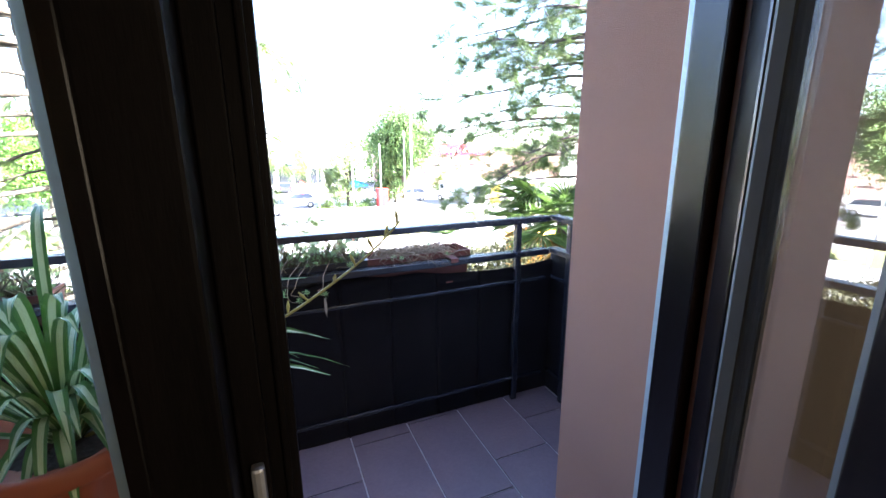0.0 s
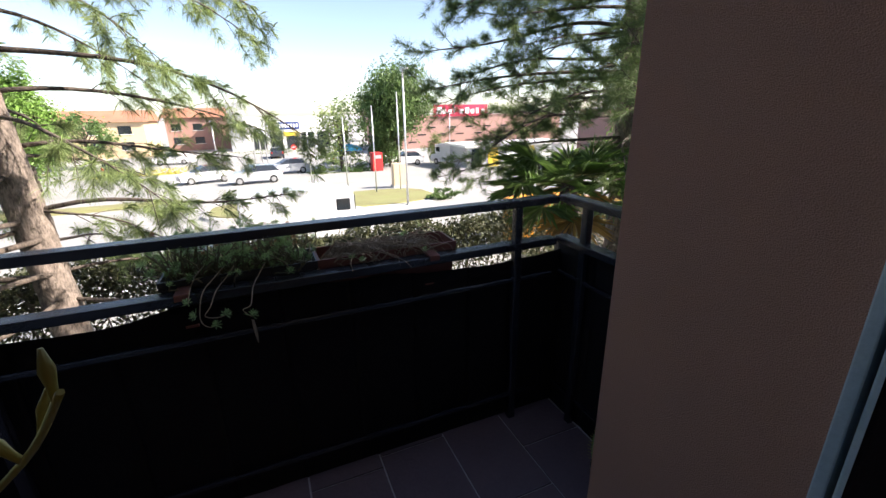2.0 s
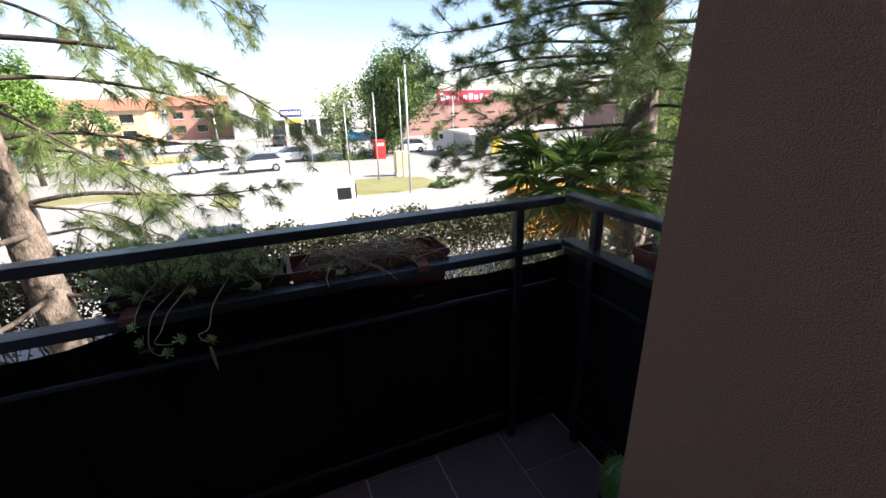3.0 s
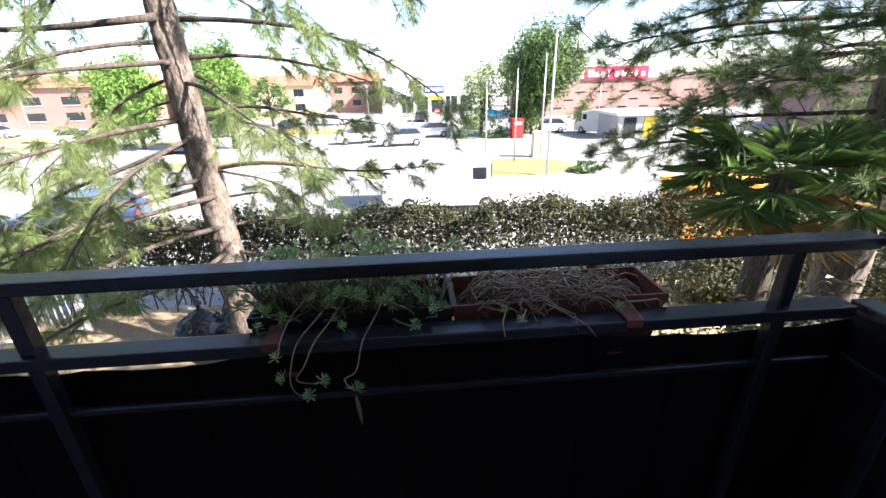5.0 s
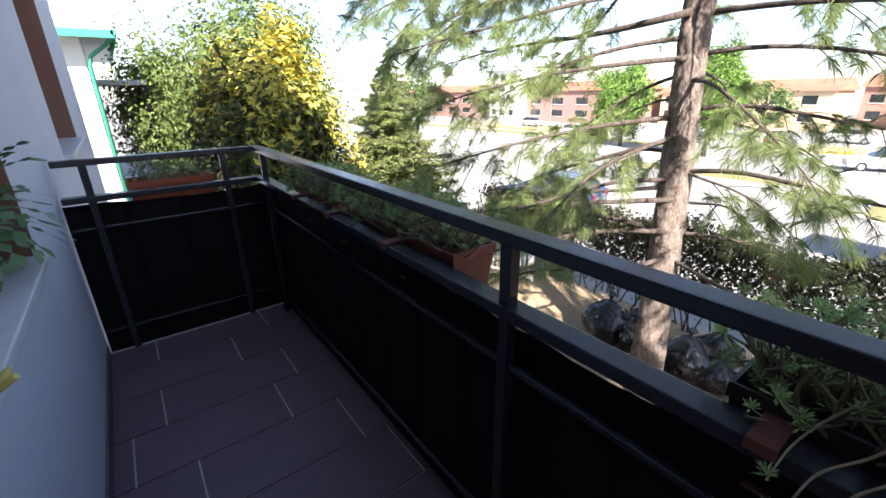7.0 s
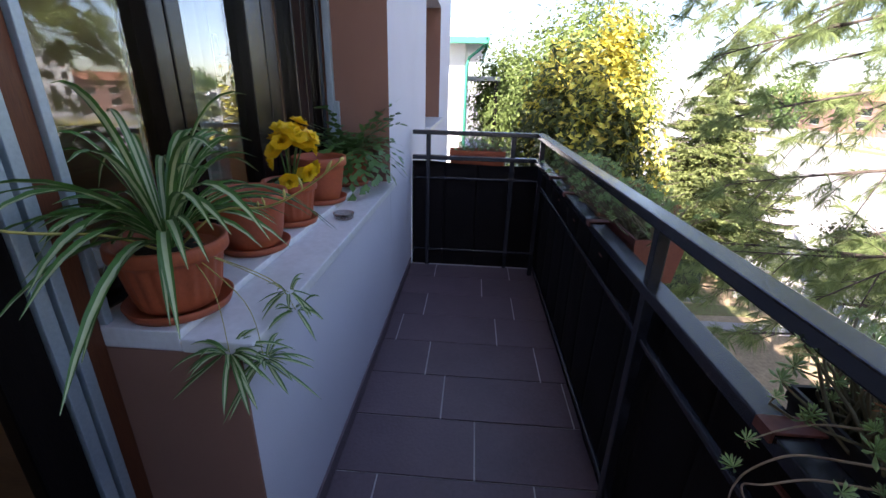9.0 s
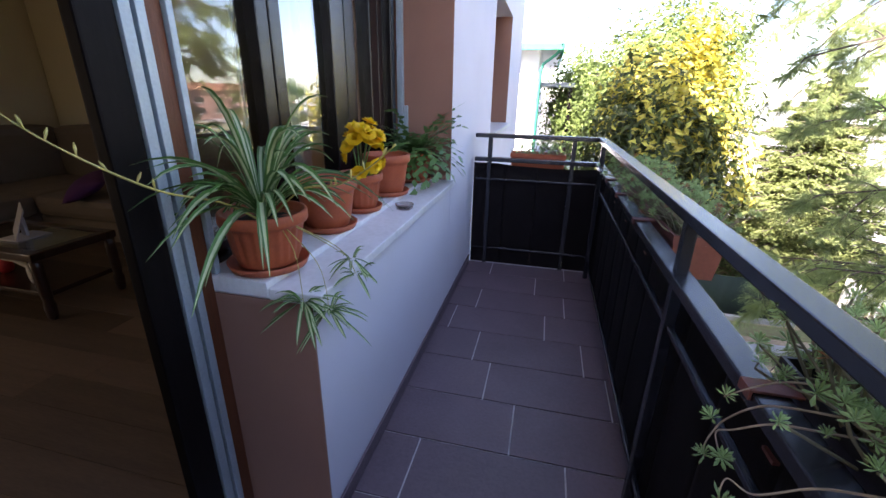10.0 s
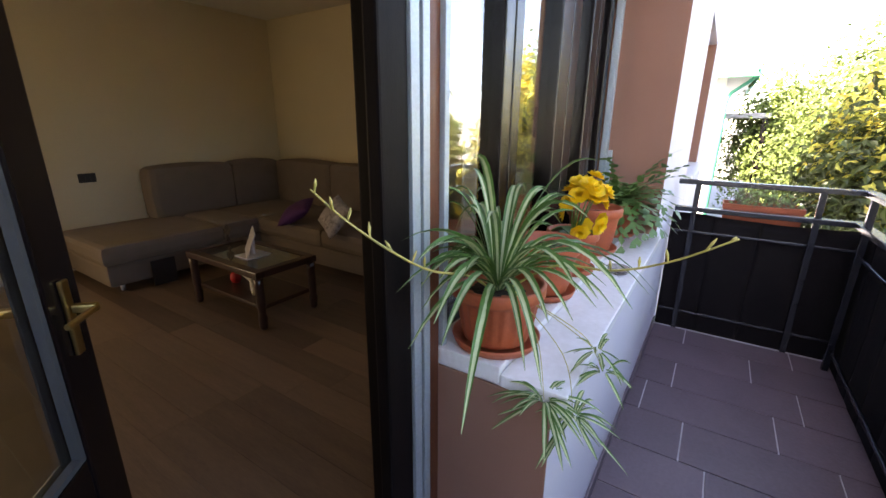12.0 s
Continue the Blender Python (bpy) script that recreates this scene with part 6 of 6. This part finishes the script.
planter("planter", "trough of red and green sedum on the end railing", RIGHT_X + 0.09, RIGHT_X + 0.27, 0.16, 0.74, LOW_TOP + 0.03, 0.15, rust_plastic, 120, 0.16, 6, 0.45)

# stems that trail over the lower rail
trail = thing("trailing_succulent", "bare succulent stems trailing over the rail with leafy ends", "plant", (0.8, RAIL_Y, LOW_TOP))
ends = []
for q in (((0.80, 1.06, 0.97), (0.77, 0.99, 0.955), (0.735, 0.95, 0.925), (0.722, 0.915, 0.88), (0.722, 0.90, 0.845), (0.742, 0.885, 0.83), (0.765, 0.88, 0.833)),
          ((0.83, 1.07, 0.965), (0.80, 0.99, 0.945), (0.772, 0.95, 0.922), (0.752, 0.915, 0.885), (0.735, 0.90, 0.862), (0.765, 0.895, 0.852), (0.79, 0.89, 0.858)),
          ((0.93, 1.06, 0.965), (0.90, 0.985, 0.94), (0.880, 0.95, 0.915), (0.868, 0.90, 0.875), (0.845, 0.875, 0.872), (0.868, 0.86, 0.850)),
          ((0.74, 1.06, 0.98), (0.715, 0.99, 0.965), (0.700, 0.95, 0.935), (0.695, 0.915, 0.905))):
    stalk_ob = stalk(trail, q, 0.0022)
    stalk_ob.data.materials[0] = dry_stem
    stalk_ob["label"] = "pale bare stem"
    ends.append(q[-1])
for k, e in enumerate(ends + [(0.714, 0.90, 0.868)]):
    ob = new("rosette", ROS[k % 3])
    ob.parent = trail
    ob.matrix_parent_inverse = trail.matrix_world.inverted()
    ob.matrix_basis = Matrix.LocRotScale(Vector(e), Euler((0.7, 0.3 * k, k)), (1.0, 1.0, 1.0))
dl = part("dry_leaf", strap_leaf((0.869, 0.858, 0.84), 1.0, 0.08, -0.7, 0.4, 0.008, reach=0.1), dry_stem, trail, "withered brown leaf")
dl.data.materials.append(dry_stem)

# cactus on the balcony floor
cact = thing("cactus", "ribbed green ball cactus in a dark pot on the floor", "cactus", (2.05, 0.46, 0.0))
bm = bmesh.new()
lathe(bm, [(0.045, 0.001), (0.06, 0.08), (0.068, 0.10), (0.068, 0.12), (0.058, 0.12), (0.05, 0.105)], (2.05, 0.46, 0), 24)
part("pot", bm, black_plastic, cact)
bm = bmesh.new()
lathe(bm, [(0.03, 0.10), (0.06, 0.13), (0.072, 0.18), (0.068, 0.24), (0.045, 0.285), (0.01, 0.30)], (2.05, 0.46, 0), 48, 24, 0.010, 1, 4)
part("body", bm, fern_green, cact)
bm = bmesh.new()
for k in range(150):
    a, z = k * 2.399, 0.12 + 0.17 * (k / 150)
    rr = 0.07 * math.sin(math.pi * min(1, (z - 0.09) / 0.22)) ** 0.5
    c = Vector((2.05 + rr * math.cos(a), 0.46 + rr * math.sin(a), z))
    tube(bm, [c, c + Vector((math.cos(a) * 0.018, math.sin(a) * 0.018, 0.006))], [0.0012, 0.0003], 3, cap=False)
tagged(part("spine_cover", bm, stalk_mat, cact, "pale spines"), kind="stuff")

# ================= living room =================
purple = material("purple_cloth", (0.09, 0.03, 0.13), 0.95, vary=0.15, fine=200, bump=0.3)
pattern = material("grey_patterned_cloth", (0.22, 0.20, 0.22), 0.95, vary=0.75, scale=24, fine=120, bump=0.25, tint=(0.42, 0.40, 0.40))
mahogany = material("mahogany_table", (0.032, 0.012, 0.009), 0.32, vary=0.35, scale=5, fine=50, bump=0.06, stretch=(1, 8, 8), coat=0.4)
paper = material("glossy_paper", (0.62, 0.62, 0.65), 0.3, vary=0.12, scale=18, fine=60, bump=0.02)


def cushion(x0, y0, z0, x1, y1, z1, puff=0.03):
    """A soft block: subdivided, rounded and slightly swollen."""
    bm = box(x0, y0, z0, x1, y1, z1, bevel=min(0.07, abs(z1 - z0) * 0.3, abs(x1 - x0) * 0.3, abs(y1 - y0) * 0.3))
    bmesh.ops.subdivide_edges(bm, edges=[e for e in bm.edges if e.calc_length() > 0.12], cuts=5, use_grid_fill=True)
    c = Vector(((x0 + x1) / 2, (y0 + y1) / 2, (z0 + z1) / 2))
    h = Vector((abs(x1 - x0) / 2, abs(y1 - y0) / 2, abs(z1 - z0) / 2))
    for v in bm.verts:
        q = Vector(((v.co.x - c.x) / h.x, (v.co.y - c.y) / h.y, (v.co.z - c.z) / h.z))
        d = (v.co - c).normalized()
        k = (1 - min(1, abs(q.x)) ** 4) * (1 - min(1, abs(q.y)) ** 4) + (1 - min(1, abs(q.z)) ** 4) * 0.4
        v.co += d * puff * k * 0.7 + d * 0.006 * noise.noise(v.co * 6)
    return bm


RX, RY = ROOM_X0 + 0.03, ROOM_Y + 0.03
sofa = thing("corner_sofa", "large taupe cloth corner sofa with a chaise end", "sofa", (RX + 0.5, RY + 0.5, 0))
part("base", bx(box(RX, RY, 0.06, 0.05, RY + 1.05, 0.26, bevel=0.03), RX, RY + 1.052, 0.06, RX + 1.12, -2.15, 0.26, bevel=0.03), sofa_cloth, sofa)
part("seat_cushion", cushion(RX + 1.13, RY + 0.22, 0.262, -0.98, RY + 1.08, 0.45), sofa_cloth, sofa)
part("chaise_cushion", cushion(-0.975, RY + 0.05, 0.262, 0.08, RY + 1.10, 0.44), sofa_cloth, sofa, "wide chaise cushion")
part("corner_cushion", cushion(RX + 0.22, RY + 0.22, 0.262, RX + 1.125, RY + 1.08, 0.45), sofa_cloth, sofa)
part("seat_cushion", cushion(RX + 0.22, RY + 1.085, 0.262, RX + 1.15, -2.95, 0.45), sofa_cloth, sofa)
part("seat_cushion", cushion(RX + 0.22, -2.945, 0.262, RX + 1.15, -2.12, 0.45), sofa_cloth, sofa)
for a, b in ((RX + 0.2, -1.65), (-1.645, -0.72)):
    part("backrest", cushion(a, RY + 0.01, 0.40, b, RY + 0.27, 0.98, 0.04), sofa_cloth, sofa)
for a, b in ((RY + 0.25, -3.75), (-3.745, -2.15)):
    part("backrest", cushion(RX + 0.01, a, 0.40, RX + 0.27, b, 0.98, 0.04), sofa_cloth, sofa)
for x, y in ((-0.06, RY + 0.98), (-0.06, RY + 0.1), (RX + 1.0, -2.25), (RX + 0.1, -2.25)):
    bm = bmesh.new()
    tube(bm, [(x, y, 0.001), (x, y, 0.06)], [0.018, 0.022], 10)
    part("foot", bm, steel, sofa, "steel foot")


def pillow(name, label, mat, at, rot, w=0.44, h=0.3):
    bm = bmesh.new()
    bmesh.ops.create_grid(bm, x_segments=14, y_segments=14, size=0.5)
    top = list(bm.verts)
    for v in top:
        k = (1 - abs(2 * v.co.x) ** 2.5) * (1 - abs(2 * v.co.y) ** 2.5)
        v.co = Vector((v.co.x * w * (1 - 0.06 * (1 - abs(2 * v.co.y))), v.co.y * h * (1 - 0.06 * (1 - abs(2 * v.co.x))), 0.075 * max(0, k) ** 0.6))
    g = bmesh.ops.duplicate(bm, geom=list(bm.verts) + list(bm.edges) + list(bm.faces))
    for v in g["geom"]:
        if isinstance(v, bmesh.types.BMVert):
            v.co.z = -v.co.z
    bmesh.ops.remove_doubles(bm, verts=list(bm.verts), dist=0.0005)
    ob = shape(name, bm, mat, True)
    ob.matrix_world = pose(*at, *rot)
    return tagged(ob, label, "pillow")


pillow("throw_pillow", "small grey patterned throw pillow on the sofa", pattern, (-1.42, -2.78, 0.60), (52, 12, 62), 0.46, 0.34)
pillow("throw_pillow", "purple throw pillow lying on the sofa", purple, (-1.48, -3.42, 0.56), (28, 8, 40), 0.46, 0.36)

TX0, TX1, TY0, TY1 = -0.80, -0.27, -3.28, -2.33
tbl = thing("coffee_table", "dark mahogany coffee table with a glass top and shelf", "coffee table", ((TX0 + TX1) / 2, (TY0 + TY1) / 2, 0))
fr = bx(bx(bx(box(TX0, TY0, 0.40, TX0 + 0.07, TY1, 0.45, bevel=0.008), TX1 - 0.07, TY0, 0.40, TX1, TY1, 0.45, bevel=0.008), TX0 + 0.071, TY0, 0.40, TX1 - 0.071, TY0 + 0.07, 0.45, bevel=0.008), TX0 + 0.071, TY1 - 0.07, 0.40, TX1 - 0.071, TY1, 0.45, bevel=0.008)
part("frame", fr, mahogany, tbl)
tg = part("glass_top", box(TX0 + 0.068, TY0 + 0.068, 0.436, TX1 - 0.068, TY1 - 0.068, 0.444), glass, tbl, "clear glass top")
part("shelf", box(TX0 + 0.05, TY0 + 0.05, 0.14, TX1 - 0.05, TY1 - 0.05, 0.17, bevel=0.006), mahogany, tbl)
for x in (TX0 + 0.035, TX1 - 0.035):
    for y in (TY0 + 0.035, TY1 - 0.035):
        bm = bmesh.new()
        lathe(bm, [(0.020, 0.001), (0.030, 0.02), (0.034, 0.10), (0.026, 0.13), (0.032, 0.18), (0.032, 0.34), (0.036, 0.399)], (x, y, 0), 14)
        part("leg", bm, mahogany, tbl)
bk = shape("magazine", bx(box(-0.16, -0.10, 0, 0.16, -0.003, 0.008, bevel=0.002), -0.16, 0.003, 0, 0.16, 0.10, 0.008, bevel=0.002), paper)
bk.matrix_world = pose(-0.50, -2.72, 0.56, 68, 0, 60)
tagged(bk, "open glossy magazine standing on the coffee table", "magazine")
st = thing("photo_stand", "small pale stand holding the magazine", "stand", (-0.52, -2.75, 0.446))
part("plate", box(-0.62, -2.83, 0.446, -0.42, -2.65, 0.456, bevel=0.003), paper, st)
part("prop", box(-0.535, -2.76, 0.456, -0.515, -2.72, 0.58, bevel=0.003), paper, st)
bm = bmesh.new()
lathe(bm, [(0.04, 0), (0.045, 0.006), (0.012, 0.02), (0.010, 0.07), (0.028, 0.09), (0.03, 0.12), (0.012, 0.15), (0.004, 0.165)], (-0.62, -3.25, 0.447), 20)
tagged(shape("glass_ornament", bm, clear, True), "small clear glass ornament on the coffee table", "ornament")
cr = material("pale_ceramic", (0.65, 0.64, 0.63), 0.25, vary=0.05, bump=0.02)
bm = bmesh.new()
tube(bm, [(-0.42, -2.60, 0.19), (-0.45, -2.66, 0.20), (-0.47, -2.72, 0.26), (-0.44, -2.78, 0.31), (-0.40, -2.82, 0.33)], [0.03, 0.035, 0.022, 0.018, 0.012], 10)
tagged(shape("ceramic_ornament", bm, cr, True), "curved pale ceramic ornament on the table's shelf", "ornament")
bm = bmesh.new()
lathe(bm, [(0.03, 0), (0.045, 0.03), (0.04, 0.07), (0.02, 0.09)], (-0.50, -3.0, 0.171), 16)
tagged(shape("red_jar", bm, red_box, True), "small red jar on the coffee table's shelf", "jar")
rd = thing("foot_rest", "small grey folding board leaning by the sofa", "board", (-0.35, RY + 1.2, 0))
part("board", box(-0.46, RY + 1.10, 0.002, -0.26, RY + 1.12, 0.24, bevel=0.004), black_plastic, rd)
sw = thing("light_switch", "dark rectangular light switch plate on the wall", "light switch", (-0.27, ROOM_Y, 0.905))
part("plate", box(-0.355, ROOM_Y + 0.001, 0.86, -0.21, ROOM_Y + 0.012, 0.95, bevel=0.003), black_plastic, sw)
for k in range(3):
    part("rocker", box(-0.345 + k * 0.043, ROOM_Y + 0.012, 0.872, -0.307 + k * 0.043, ROOM_Y + 0.018, 0.938, bevel=0.002), black_plastic, sw)
# net curtain behind the window
net = material("pale_net_curtain", (0.62, 0.62, 0.60), 0.9, vary=0.08, scale=3, fine=200, bump=0.1, trans=0.5)
cu = thing("net_curtain", "pale net curtain hanging behind the window", "curtain", (-0.3, -0.56, 1.6))
vs, fs = [], []
for i in range(61):
    for j in range(2):
        vs.append((-0.50 + 0.42 * i / 60, -0.56 + 0.022 * math.sin(i * 0.62) + 0.004 * math.sin(i * 2.1), 0.012 if j == 0 else 2.44))
for i in range(60):
    fs.append((2 * i, 2 * i + 2, 2 * i + 3, 2 * i + 1))
ob = raw("cloth", vs, fs, net, cu, smooth=True)
ob.matrix_parent_inverse = cu.matrix_world.inverted()
bm = bmesh.new()
tube(bm, [(REVEAL, -0.56, 2.46), (0.5, -0.56, 2.46)], 0.012, 8)
part("rod", bm, brass, cu)

# ================= floor pieces =================
# slate tiles, 30 x 60, in running bond across the balcony
rows = [-2.04] + [round(-1.802 + 0.307 * k, 3) for k in range(13)] + [2.19]
joints = (0.224, 0.60, 0.208, 0.08, 0.29, 0.395, 0.55, 0.175, 0.42, 0.10, 0.337, 0.40, 0.575, 0.19)
tile_cache = {}
for x0, x1, j in zip(rows, rows[1:], joints):
    cuts = sorted({0.006, 1.026, *(c for c in (j - 0.6, j, j + 0.6) if 0.02 < c < 1.01)})
    for y0, y1 in zip(cuts, cuts[1:]):
        w, l = round(x1 - x0 - 0.007, 3), round(y1 - y0 - 0.007, 3)
        if (w, l) not in tile_cache:
            bm = box(0, 0, -0.006, w, l, 0.0, bevel=0.0012)
            me = bpy.data.meshes.new("tile")
            bm.to_mesh(me)
            bm.free()
            me.materials.append(tile_mat)
            tile_cache[(w, l)] = me
        t = new("tile", tile_cache[(w, l)])
        t.parent = floor_slab
        t.location = (x0 + 0.0035, y0 + 0.0035, 0.0)

# laminate planks running towards the window
pl_cache = {}
prng = np.random.default_rng(12)
x = ROOM_X0
while x < ROOM_X1 - 0.01:
    w = min(0.19, ROOM_X1 - x)
    y = ROOM_Y - prng.uniform(0.1, 1.2)
    while y < -0.41:
        y0, y1 = max(y, ROOM_Y), min(y + 1.29, -0.408)
        y += 1.29
        if y1 - y0 < 0.03:
            continue
        key = (round(w - 0.0015, 4), round(y1 - y0 - 0.0015, 4))
        if key not in pl_cache:
            bm = box(0, 0, -0.008, key[0], key[1], 0.0, bevel=0.0008)
            me = bpy.data.meshes.new("plank")
            bm.to_mesh(me)
            bm.free()
            me.materials.append(laminate)
            pl_cache[key] = me
        p = new("plank", pl_cache[key])
        p.parent = room_floor
        p.location = (x + 0.0007, y0 + 0.0007, 0.0)
    x += 0.19
